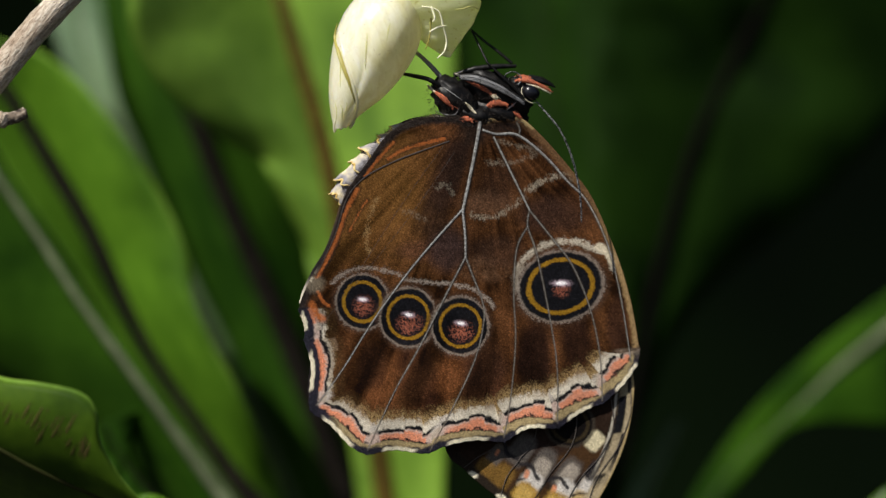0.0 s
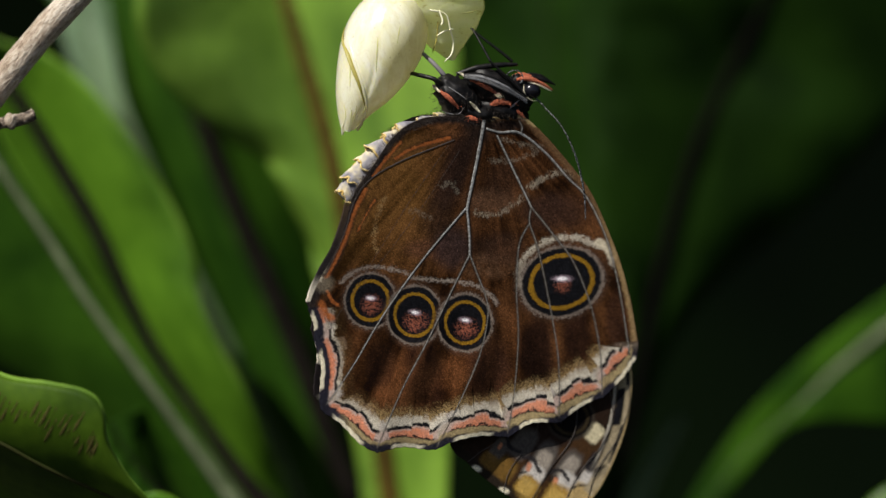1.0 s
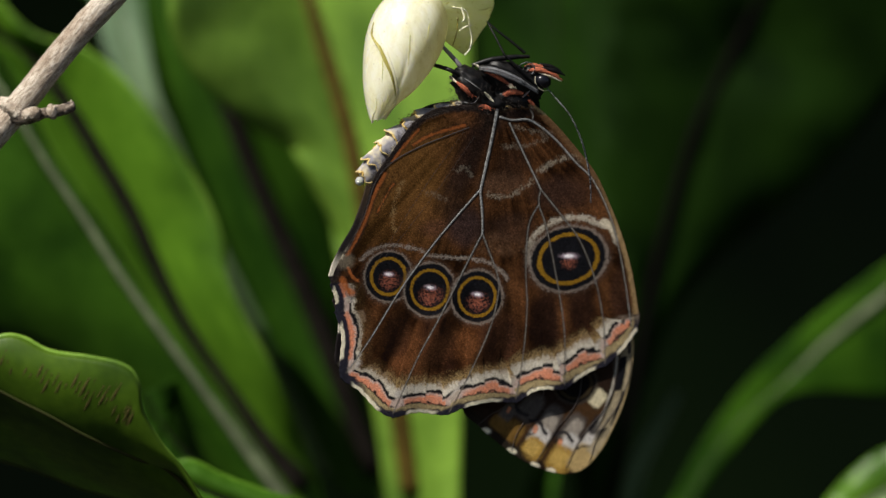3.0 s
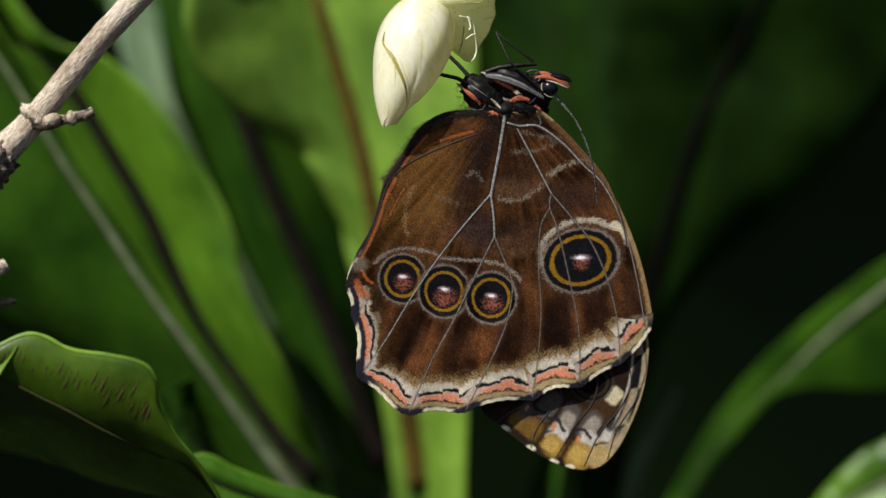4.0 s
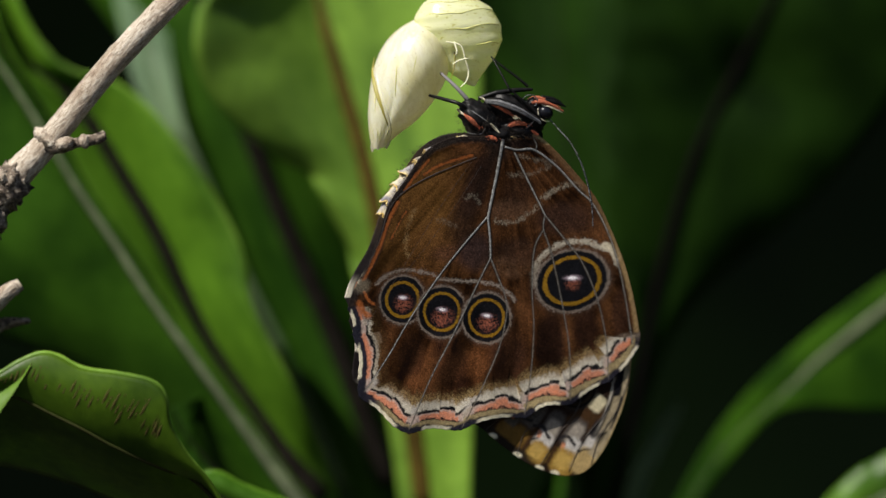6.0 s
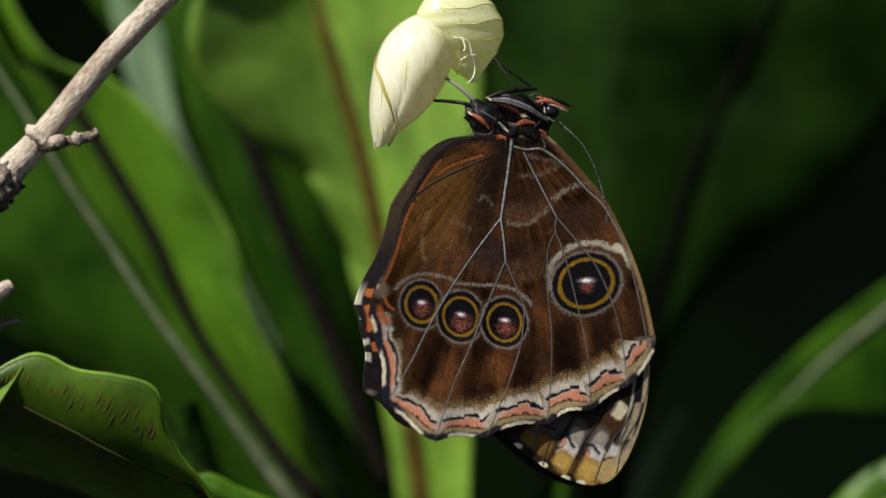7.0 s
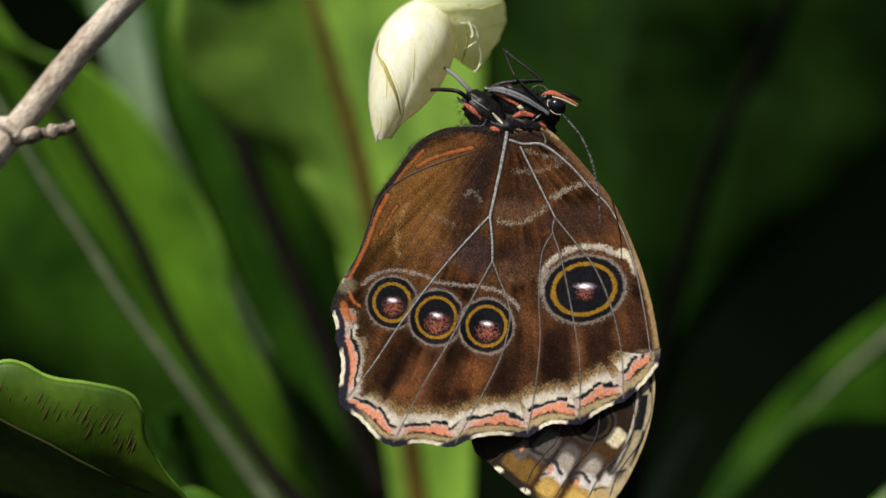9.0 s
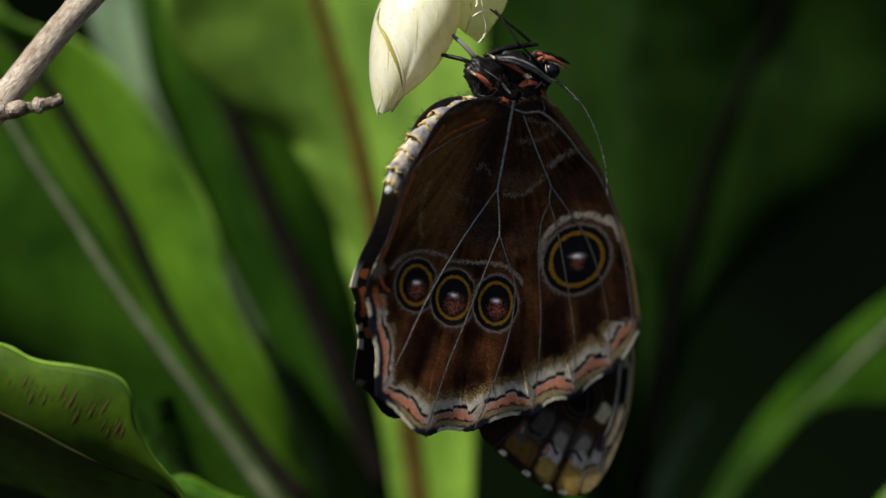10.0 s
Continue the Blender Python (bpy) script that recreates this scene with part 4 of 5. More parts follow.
    paint.over((0.92, 0.88, 0.92), smooth_step(glint, 1.0, 0.5))


def hindwing(parent, y0):
    u, v, dist, s, near, faces, line, step = wing_grid(500, HIND, np.array([-8.0, 270.0]), hind_scallop, 2400)
    grain = fractal(u / 9, v / 9, 1, 4)
    big = fractal(u / 70 + 5, v / 55, 2, 3)
    ray = np.arctan2(u, v + 40)
    streak = fractal(ray * 26, v / 160, 3, 3)
    base = np.array([0.090, 0.037, 0.0145]) * np.clip(-0.15 + 1.7 * big + 1.3 * (streak - 0.5), 0.15, 2)[:, None]
    p = Paint(base)
    # golden hair along the inner margin, dusky cells further out
    gold = smooth_step(u, -30, -150) * smooth_step(v, 300, 120) * smooth_step(v, -30, 60)
    p.over((0.20, 0.096, 0.026), gold * (0.30 + 0.7 * streak))
    p.over((0.115, 0.060, 0.034), smooth_step(np.hypot((u - 20) / 60, (v - 130) / 26), 1.2, 0.4) * 0.7)
    p.over((0.150, 0.078, 0.042), smooth_step(np.hypot((u - 18) / 60, (v - 245) / 26), 1.2, 0.4) * 0.5 * grain * 1.6)
    p.over((0.125, 0.055, 0.030), smooth_step(np.hypot((u + 95) / 55, (v - 215) / 22), 1.2, 0.3) * 0.7)
    p.over((0.030, 0.016, 0.012), smooth_step(np.abs(u + 36 + (v - 40) * 0.40), 44, 6) * smooth_step(v, 0, 30) * smooth_step(v, 230, 110) * 0.92)
    p.over((0.020, 0.011, 0.008), smooth_step(np.abs(u + 30 + (v - 40) * 0.22), 26, 3) * smooth_step(v, 10, 50) * smooth_step(v, 150, 90) * 0.8)
    p.over((0.030, 0.016, 0.011), smooth_step(np.hypot((u + 58) / 50, (v - 190) / 40) + 0.4 * (big - 0.5), 1.15, 0.4) * 0.7)
    p.over((0.032, 0.016, 0.011), smooth_step(np.hypot((u - 112) / 46, (v - 150) / 34) + 0.4 * (big - 0.5), 1.15, 0.4) * 0.7)
    p.over((0.026, 0.014, 0.010), smooth_step(np.hypot((u - 40) / 40, (v - 95) / 40), 1.2, 0.4) * 0.6)
    p.over((0.040, 0.024, 0.022), smooth_step(np.hypot((u + 50) / 40, (v - 215) / 42), 1.15, 0.5) * 0.8)
    p.over((0.040, 0.020, 0.014), smooth_step(np.hypot((u - 140) / 70, (v - 150) / 40), 1.2, 0.4) * 0.75)
    p.over((0.042, 0.022, 0.015), smooth_step(np.hypot((u - 40) / 55, (v - 215) / 34), 1.2, 0.4) * 0.6)
    for cu, cv, wu, wv, amount in ((108, 395, 36, 70, 0.85), (178, 375, 34, 52, 0.8), (16, 430, 44, 66, 0.6), (-105, 440, 44, 60, 0.45), (250, 340, 22, 50, 0.7), (-180, 420, 30, 46, 0.4)):
        p.over((0.030, 0.014, 0.010), smooth_step(np.hypot((u - cu) / wu, (v - cv) / wv) + 0.5 * (big - 0.5), 1.15, 0.55) * amount)
    # pale marks across the wing
    rough = 5.0 * (grain - 0.5) + 4.0 * (value_noise(u / 1.6, v / 1.6, 5) - 0.5)
    speck = value_noise(u / 1.4, v / 1.4, 6)
    for pts, w, amount in (
        ([(-8, 152), (28, 155), (58, 140), (84, 120)], 4.2, 0.5), ([(92, 104), (120, 88), (158, 78), (168, 82)], 6.5, 0.7),
        ([(18, 60), (58, 58), (96, 46), (112, 34)], 4, 0.35), ([(40, 22), (75, 30), (105, 34)], 4, 0.3),
        ([(-70, 106), (-56, 98), (-44, 112)], 5, 0.30),
        ([(-130, 145), (-110, 150), (-90, 160)], 5, 0.2)):
        d, _ = to_line(u, v, pts, 24)
        p.over((0.40, 0.35, 0.27), smooth_step(d + 2.2 * rough, w * 1.3, w * 0.1) * amount * (speck > 0.4))
    d, _ = to_line(u, v, [(-176, 126), (-190, 158), (-194, 196), (-188, 214)], 24)
    p.over((0.42, 0.27, 0.12), smooth_step(d + 2.2 * rough, 7, 1) * 0.55 * (speck > 0.45))
    d, _ = to_line(u, v, [(-252, 272), (-232, 256), (-198, 246), (-150, 252), (-118, 266), (-75, 270), (-20, 276), (15, 292), (32, 312)], 40)
    p.over(GREY, smooth_step(d + 1.6 * rough, 5.5, 1.0) * 0.8 * (speck > 0.25))
    d, _ = to_line(u, v, [(72, 280), (74, 250), (92, 222), (130, 200), (170, 195), (205, 206), (232, 214), (242, 240)], 40)
    p.over((0.52, 0.47, 0.38), smooth_step(d + 1.8 * rough, 8.5, 2.5) * 0.85 * (speck > 0.2))
    d, _ = to_line(u, v, [(218, 204), (232, 214), (242, 228)], 16)
    p.over((0.62, 0.55, 0.41), smooth_step(d + rough, 11, 5) * 0.85)
    eyespot(p, u, v, (-199, 305), 43, 45, -12, (0.835, 0.70), (0.62, 0.55, 0.12), 1)
    eyespot(p, u, v, (-118, 331), 46, 48, -10, (0.835, 0.72), (0.68, 0.55, 0.18), 2)
    eyespot(p, u, v, (-26, 345), 46, 47, -8, (0.83, 0.72), (0.68, 0.50, 0.15), 3)
    eyespot(p, u, v, (150, 274), 70, 57, -14, (0.87, 0.75), (0.30, 0.32, 0.06), 4)
    # the banded margin, repeated between the vein ends
    ends = np.array(HIND_ENDS, float)
    es = np.sort([step[np.argmin(((line - e) ** 2).sum(1))] for e in ends])
    anchors = np.array([(288, 340), (222, 400), (146, 420), (64, 470), (-40, 490), (-141, 460), (-231, 420), (-250, 320), (-270, 290)], float)
    lean = []
    for e, a in zip(ends, anchors):
        i = np.argmin(((line - e) ** 2).sum(1))
        along = line[(i + 32) % len(line)] - line[i - 32]
        along /= np.linalg.norm(along)
        inward = np.array([-along[1], along[0]])
        lean.append(np.clip(((a - e) @ along) / max(abs((a - e) @ inward), 1e-6), -1.2, 1.2))
    lean[0] = 0.0
    reach = np.minimum(dist, 100)
    shifted = np.stack([x + reach * k for x, k in zip(es, lean)], 1)
    seg = np.clip((s[:, None] > shifted).sum(1) - 1, 0, len(es) - 2)
    row = np.arange(len(s))
    low, high = shifted[row, seg], shifted[row, seg + 1]
    ph = np.clip((s - low) / np.maximum(high - low, 1), 0, 1)
    margin = smooth_step(s + 3 * (grain - 0.5), es[0] - 4, es[0] + 26) * (s < es[-1] + 4)
    left = smooth_step(near[:, 0], -215, -280)
    thin = 0.77 - 0.03 * smooth_step(near[:, 0], 180, -60) - 0.15 * left
    # a black line arched twice over each cell, with two round white lobes above it and an orange lunule below
    arch = 9.0 * np.exp(-((ph - 0.5) / 0.15) ** 2) - 6.0 * np.sin(2 * math.pi * ph) ** 2
    d = (dist + 0.5 * rough) / thin - arch * smooth_step(dist, 18, 38)
    d = d - (15 * smooth_step(near[:, 0], -60, 120) + 7 * smooth_step(near[:, 0], -170, -60)) * (ph - 0.45) * smooth_step(dist, 6, 26)
    lobes = 9.0 * np.abs(np.sin(2 * math.pi * ph)) ** 0.7
    at_vein = np.minimum(ph, 1 - ph)
    p.over((0.050, 0.028, 0.012), margin * smooth_step(d, 112, 96) * 0.4)
    p.over((0.34, 0.235, 0.105), margin * smooth_step(d + 4.5 * rough, 106 - 26 * left, 78 - 16 * left) * 0.75 * (speck > 0.3) * (1 - 0.6 * left))
    p.over((0.60, 0.55, 0.46), margin * smooth_step(d + 2.4 * rough - lobes, 75 - 12 * left, 60 - 6 * left) * (0.74 + 0.35 * grain) * (1 - 0.45 * left * smooth_step(at_vein, 0.08, 0.25)))
    p.over((0.40, 0.36, 0.34), margin * smooth_step(d + 1.8 * rough, 74, 58) * smooth_step(at_vein, 0.10, 0.03) * 0.7)
    p.over((0.20, 0.14, 0.09), margin * np.exp(-((ph - 0.5) / 0.07) ** 2) * smooth_step(np.abs(d - 70), 16, 6) * 0.55)
    p.over(BLACK, margin * smooth_step(d + 0.35 * rough, 57, 52) * smooth_step(at_vein + 0.004 * rough, 0.03, 0.07))
    p.over((0.50, 0.38, 0.33), margin * smooth_step(d + 0.3 * rough, 47.5, 43.5) * smooth_step(at_vein, 0.0, 0.04))
    p.over(ORANGE, margin * (0.68 + 0.4 * grain) * smooth_step(d + 0.8 * rough, 45, 39) * smooth_step(at_vein + 0.006 * rough, 0.10, 0.22))
    p.over((0.42, 0.35, 0.28), margin * smooth_step(d, 56, 48) * smooth_step(at_vein, 0.045, 0.015) * 0.8)
    p.over((0.022, 0.016, 0.016), margin * smooth_step(d + 1.2 * rough, 29, 26) * smooth_step(at_vein, 0.04, 0.12))
    p.over(TAN, margin * smooth_step(d, 25, 22) * (0.75 + 0.35 * grain))
    p.over((0.022, 0.020, 0.030), margin * smooth_step(dist + rough * 0.5, 11.5 + 7 * left, 8 + 6 * left) * np.maximum(smooth_step(at_vein, 0.50, 0.30), left))
    p.over((0.72, 0.66, 0.50), margin * smooth_step(dist + rough * 0.4, 8.0, 5.5) * smooth_step(at_vein, 0.20, 0.28))
    p.over((0.018, 0.018, 0.026), margin * smooth_step(dist, 17, 9) * smooth_step(at_vein, 0.20, 0.10))
    # front edge: a narrow tan rim
    costa = (s < es[0]).astype(float)
    p.over((0.30, 0.20, 0.095), costa * smooth_step(dist + rough, 13, 6) * smooth_step(v, 40, 260))
    p.over((0.13, 0.072, 0.035), costa * smooth_step(dist + rough, 16, 6) * smooth_step(v, 200, 60))
    p.over((0.36, 0.27, 0.13), smooth_step(dist + rough, 7, 3) * (v < 0) * (u > 5))
    # inner margin: dark rim, an orange line between black ones, and an orange blotch
    inner = ((s > es[-1]) & (v < 330)).astype(float)
    p.over((0.026, 0.020, 0.018), inner * smooth_step(dist + rough, 17, 8))
    for pts, w in (([(-60, 18), (-100, 28), (-135, 40), (-158, 54)], 4.2), ([(-150, 26), (-178, 58), (-198, 84)], 3.6), ([(-212, 108), (-230, 145), (-245, 190), (-266, 238), (-280, 262)], 5.5),
                   ([(-195, 128), (-208, 150), (-224, 182)], 2.2), ([(-288, 310), (-278, 328), (-268, 336)], 9), ([(-278, 288), (-268, 305), (-258, 312)], 4)):
        d, _ = to_line(u, v, pts, 24)
        p.over((0.016, 0.013, 0.012), smooth_step(d + rough, w * 0.8 + 5.0, w * 0.8 + 1.0) * 0.4)
        p.over((0.46, 0.135, 0.036), smooth_step(d + 0.7 * rough, w * 1.0, w * 0.2) * (0.6 + 0.4 * (speck > 0.4)) * 0.9)
    p.over((0.45, 0.37, 0.26), smooth_step(np.hypot((u + 283) / 18, (v - 275) / 16) + rough * 0.05, 1.3, 0.4) * 0.35)
    p.over((0.60, 0.54, 0.42), inner * smooth_step(dist + rough, 6, 3) * (value_noise(s / 11, s * 0, 4) > 0.55) * smooth_step(v, 240, 290))
    # fuzzy dark hairs at the root
    p.over((0.020, 0.015, 0.013), smooth_step(np.hypot(u + 8, v + 2), 46, 12) * 0.85)
    p.over((0.022, 0.016, 0.014), smooth_step(np.hypot((u - 45) / 34, (v + 4) / 9), 1.15, 0.7) * 0.75)
    # darker along both sides of each vein
    for pts, radii, dark in HIND_VEINS:
        if not dark:
            d, k = to_line(u, v, pts, 22)
            w = np.interp(k, np.linspace(0, 1, len(radii)), radii)
            p.over((0.016, 0.011, 0.009), smooth_step(d + 0.5 * rough, w * 1.4 + 3.0, w * 0.9) * 0.6 * smooth_step(v, 340, 220))
            p.over((0.10, 0.085, 0.07), smooth_step(d, w * 0.7 + 1.2, w * 0.5) * 0.9)
    scale_rows = value_noise(u / 1.3, v / 1.3, 7)
    # the cells between the veins are gently pleated
    pleat = 0.00030 * np.sin(math.pi * ph) * margin * smooth_step(u, -205, -120) * smooth_step(u, 190, 125) * smooth_step(dist, 8, 60) * smooth_step(dist, 120, 75)
    dusk = np.clip(1 - p.c.sum(1) / 0.5, 0, 1)
    # below the eyespots each cell is dark along one vein and rusty along the next
    cross = [np.interp(v, [q[1] for q in line_], [q[0] for q in line_]) for line_ in CELL_VEINS]
    low_part = smooth_step(v, 300, 380) * smooth_step(dist, 58, 84) * dusk
    for i, (a, b) in enumerate(zip(cross[:-1], cross[1:])):
        w = (u - a) / (b - a)
        cell = fractal(w * 3.0 + i * 7.3, v / 70 + i, 4, 3)
        inside = low_part * ((w > 0) & (w <= 1))
        split, dark, red = CELL_LOOK[i]
        band = smooth_step(w + 0.22 * (cell - 0.5), split + 0.14, split - 0.12) * smooth_step(w, 0.0, 0.14)
        p.c *= (1 - inside * dark * band)[:, None]
        p.c *= 1 + (inside * red * (1 - band) * smooth_step(w, 1.0, 0.88))[:, None] * np.array([1.0, 0.72, 0.55])
        p.c *= (1 + inside * 0.7 * (cell - 0.5))[:, None]
    p.c *= (0.80 + 0.22 * grain + dusk * (0.30 * (grain - 0.55) + 0.85 * (scale_rows - 0.5) + 0.8 * smooth_step(scale_rows, 0.74, 0.86)))[:, None]
    ob = wing_mesh("hindwing", u, v, y0 + hind_bow(u, v) + pleat, faces, p.c, parent, "brown hindwing underside with ringed eyespots and a banded orange margin")
    for pts, radii, dark in HIND_VEINS:
        q = np.array(pts, float)
        yy = y0 + hind_bow(q[:, 0], q[:, 1]) - 0.00006
        part("vein", tube(np.stack([q[:, 0] * U, yy, -q[:, 1] * U], 1), [max(r - 0.55, 0.35) * 0.72 * U for r in radii], 8, 60, 0.15, 0.16), VEIN_DARK if dark else VEIN if max(radii) > 2.25 else VEIN_THIN, ob)
    return ob


def fore_bow(u, v):
    """The forewing is tilted a little against the hindwing in front of it."""
    return 0.0003 * np.sin(v / 120) - 0.08 * (u - 60) * U - 0.06 * np.maximum(v - 400, 0) * U


def forewing(parent, y0):
    u, v, dist, s, near, faces, line, step = wing_grid(300, FORE, np.array([110.0, 380.0]))
    grain = fractal(u / 9, v / 9, 2, 4)
    big = fractal(u / 50 + 3, v / 50, 5, 3)
    rough = 5.0 * (grain - 0.5) + 4.0 * (value_noise(u / 1.6, v / 1.6, 5) - 0.5)
    p = Paint(np.array([0.022, 0.013, 0.009]) * (0.5 + big)[:, None])
    hem, k = to_line(u, v, [(-60, 560), (-15, 596), (27, 632), (81, 668), (141, 689), (186, 683)], 50)
    speck = value_noise(u / 1.4, v / 1.4, 6)

    def blot(colour, amount, *spots):
        """Soft-edged patches: each at u, v, with its half length, half width and slant in degrees."""
        for cu, cv, ru, rv, slant in spots:
            c, n = math.cos(radians(slant)), math.sin(radians(slant))
            r = (np.abs(((u - cu) * c + (v - cv) * n) / ru) ** 3.5 + np.abs((-(u - cu) * n + (v - cv) * c) / rv) ** 3.5) ** (1 / 3.5)
            p.over(colour, smooth_step(r + 0.04 * rough, 1.22, 0.80) * amount * (0.75 + 0.25 * (speck > 0.3)))

    def zigzag(w, *pts):
        d, _ = to_line(u, v, pts, 20)
        p.over((0.020, 0.018, 0.020), smooth_step(d + 0.45 * rough, w + 1.5, w - 1.5) * 0.95)

    # dusky brown ground, grey fields in the middle of each cell
    blot((0.052, 0.026, 0.011), 0.9, (188, 572, 44, 26, -22), (60, 606, 34, 21, -52), (26, 590, 26, 18, -52), (118, 645, 20, 20, -55), (166, 650, 16, 20, -55))
    blot((0.022, 0.013, 0.010), 0.9, (128, 550, 40, 22, 0), (176, 545, 22, 12, -30))
    blot((0.085, 0.075, 0.068), 0.9, (86, 562, 30, 19, -55), (122, 590, 34, 18, -58), (166, 604, 32, 18, -56), (42, 573, 24, 13, -50))
    blot((0.32, 0.28, 0.235), 0.85, (120, 596, 22, 14, -58), (168, 606, 24, 13, -52), (207, 614, 22, 14, -58))
    blot((0.50, 0.47, 0.44), 1.0, (103, 619, 21, 19, -52), (162, 635, 22, 18, -50), (203, 627, 18, 14, -55))
    blot((0.54, 0.48, 0.32), 1.0, (214, 544, 17, 15, -50))
    blot((0.52, 0.20, 0.10), 0.9, (96, 604, 8, 4.5, -70), (144, 630, 8, 4.5, -70), (44, 567, 6, 3, -60))
    # the yellow hem, one block in each cell
    blot((0.16, 0.090, 0.022), 0.9, (50, 612, 26, 19, -55), (22, 596, 18, 15, -55))
    blot((0.34, 0.205, 0.045), 1.0, (92, 641, 22, 21, -55), (146, 662, 27, 24, -58))
    blot((0.47, 0.31, 0.085), 0.9, (90, 640, 15, 14, -55), (142, 660, 16, 16, -58))
    blot((0.45, 0.32, 0.14), 1.0, (188, 662, 28, 24, -55), (216, 644, 26, 14, -60))
    p.over((0.020, 0.015, 0.011), smooth_step(hem + 0.6 * rough, 20, 12) * smooth_step(k, 0.66, 0.50))
    for cu, cv in ((2, 606), (51, 645), (96, 672), (128, 683)):
        p.over(CREAM, smooth_step(np.hypot((u - cu - (v - cv) * 0.5) / 9, (v - cv) / 6) + 0.06 * rough, 1.2, 0.7))
    zigzag(3.6, (57, 552), (60, 566), (70, 574), (80, 577))
    zigzag(3.4, (86, 587), (98, 587), (107, 594), (110, 604), (116, 612))
    zigzag(3.0, (134, 615), (145, 610), (155, 611), (162, 620), (168, 627))
    zigzag(2.4, (176, 641), (189, 637), (204, 638))
    zigzag(2.0, (80, 615), (92, 612))
    blot((0.018, 0.016, 0.018), 1.0, (211, 596, 19, 9, -62), (237, 568, 18, 6, -70), (224, 613, 8, 4, 0))
    # a dim eyespot under the edge of the hindwing
    r = np.hypot((u - 171) / 1.08, v - 516) + rough * 0.5
    p.over((0.034, 0.028, 0.022), smooth_step(r, 44, 40) * 0.8)
    p.over((0.006, 0.005, 0.005), smooth_step(r, 38, 35))
    p.over((0.030, 0.022, 0.012), smooth_step(np.abs(r - 29), 4, 2))
    # front edge: cream and black checks
    costa = ((near[:, 0] > 150) & (near[:, 1] < 660)).astype(float)
    check = np.sin(v / 19.0 + u / 40.0) + 0.5 * np.sin(v / 7.3)
    p.over((0.34, 0.28, 0.18), costa * smooth_step(dist + rough * 0.8, 28, 21) * smooth_step(v, 380, 470) * (0.6 + 0.5 * grain))
    p.over((0.52, 0.48, 0.40), costa * smooth_step(np.abs(dist - 31 - rough * 0.3), 3, 1.2) * smooth_step(v, 620, 560) * 0.7)
    p.over(BLACK, costa * smooth_step(np.abs(dist - 19 - rough * 0.4), 8.5, 5.5) * smooth_step(check, -0.1, 0.25) * smooth_step(v, 640, 600))
    p.over(BLACK, costa * smooth_step(np.abs(dist - 8 - rough * 0.3), 4, 2) * smooth_step(check, 0.0, -0.4) * smooth_step(v, 640, 560))
    p.over((0.36, 0.27, 0.13), costa * smooth_step(dist + rough * 0.3, 5, 2.5))
    p.c *= (0.78 + 0.44 * grain)[:, None]
    ob = wing_mesh("forewing", u, v, y0 + fore_bow(u, v), faces, p.c, parent, "folded forewing underside, cream, grey and yellow patches with black zigzags")
    for pts in ([(60, 120), (120, 380), (112, 530), (84, 577), (62, 608), (50, 645)], [(65, 120), (160, 360), (182, 525), (134, 607), (97, 668)],
                [(72, 110), (190, 300), (246, 490), (229, 562), (185, 617), (154, 682)], [(85, 90), (215, 270), (276, 450), (263, 539), (219, 610), (200, 668)],
                [(45, 130), (70, 420), (50, 540), (6, 578), (-14, 594)]):
        q = np.array(pts, float)
        part("vein", tube(np.stack([q[:, 0] * U, y0 + fore_bow(q[:, 0], q[:, 1]) - 0.0001, -q[:, 1] * U], 1), [0.9 * U, 0.8 * U, 0.6 * U], 6, 40, 0, 0.6), VEIN_DARK, ob)
    return ob


def far_wing(parent, y0, outline, centre, name, scallop):
    """The wing of the other side, seen from its dusky upper face."""
    u, v, dist, s, near, faces, line, step = wing_grid(170, outline, centre, scallop)
    u, v = np.where(u > 0, u * 0.93, u * 0.975), v * 0.965
    grain = fractal(u / 9, v / 9, 3, 3)
    p = Paint(np.array([0.020, 0.017, 0.018]) * (0.6 + 0.8 * grain)[:, None])
    p.over((0.10, 0.065, 0.035), smooth_step(u, -120, -220) * smooth_step(v, 240, 60) * 0.7)
    bits = value_noise(s / 16, s * 0 + 3, 2)
    p.over((0.62, 0.58, 0.48), smooth_step(dist, 14, 10) * (bits > 0.62) * smooth_step(v, 260, 300) * smooth_step(v, 520, 400))
    p.over((0.50, 0.15, 0.05), smooth_step(np.abs(dist - 22), 9, 6) * (value_noise(s / 20, s * 0 + 9, 1) > 0.5) * (v > 280) * (v < 400) * (u < -200))
    return wing_mesh(name, u, v, y0 - (hind_bow(u, v) if name == "hindwing" else 0 * u), faces, p.c, parent, "dusky upper face of the wing behind")


def wu(*p):
    """Points given as (u, depth in millimetres, v)."""
    return [np.array((a * U, b * 0.001, -c * U)) for a, b, c in p]


def hairs(points, count, length, lean, spread, seed, radius=0.00003):
    """A fringe of fine hairs along a line."""
    rnd = random.Random(seed)
    line = spline(points, count)
    pieces = []
    for k in range(count):
        a = line[k] + np.array([rnd.gauss(0, spread), rnd.gauss(0, spread * 3), rnd.gauss(0, spread)])
        way = np.array(lean) + np.array([rnd.gauss(0, 0.3), rnd.gauss(0, 0.3), rnd.gauss(0, 0.3)])
        e = a + way * length * rnd.uniform(0.5, 1.1)
        pieces.append(tube([a, (a + e) / 2 + np.array([0, 0, -length * 0.08]), e], [radius, radius * 0.8, radius * 0.2], 3, 4))
    return joined(*pieces)


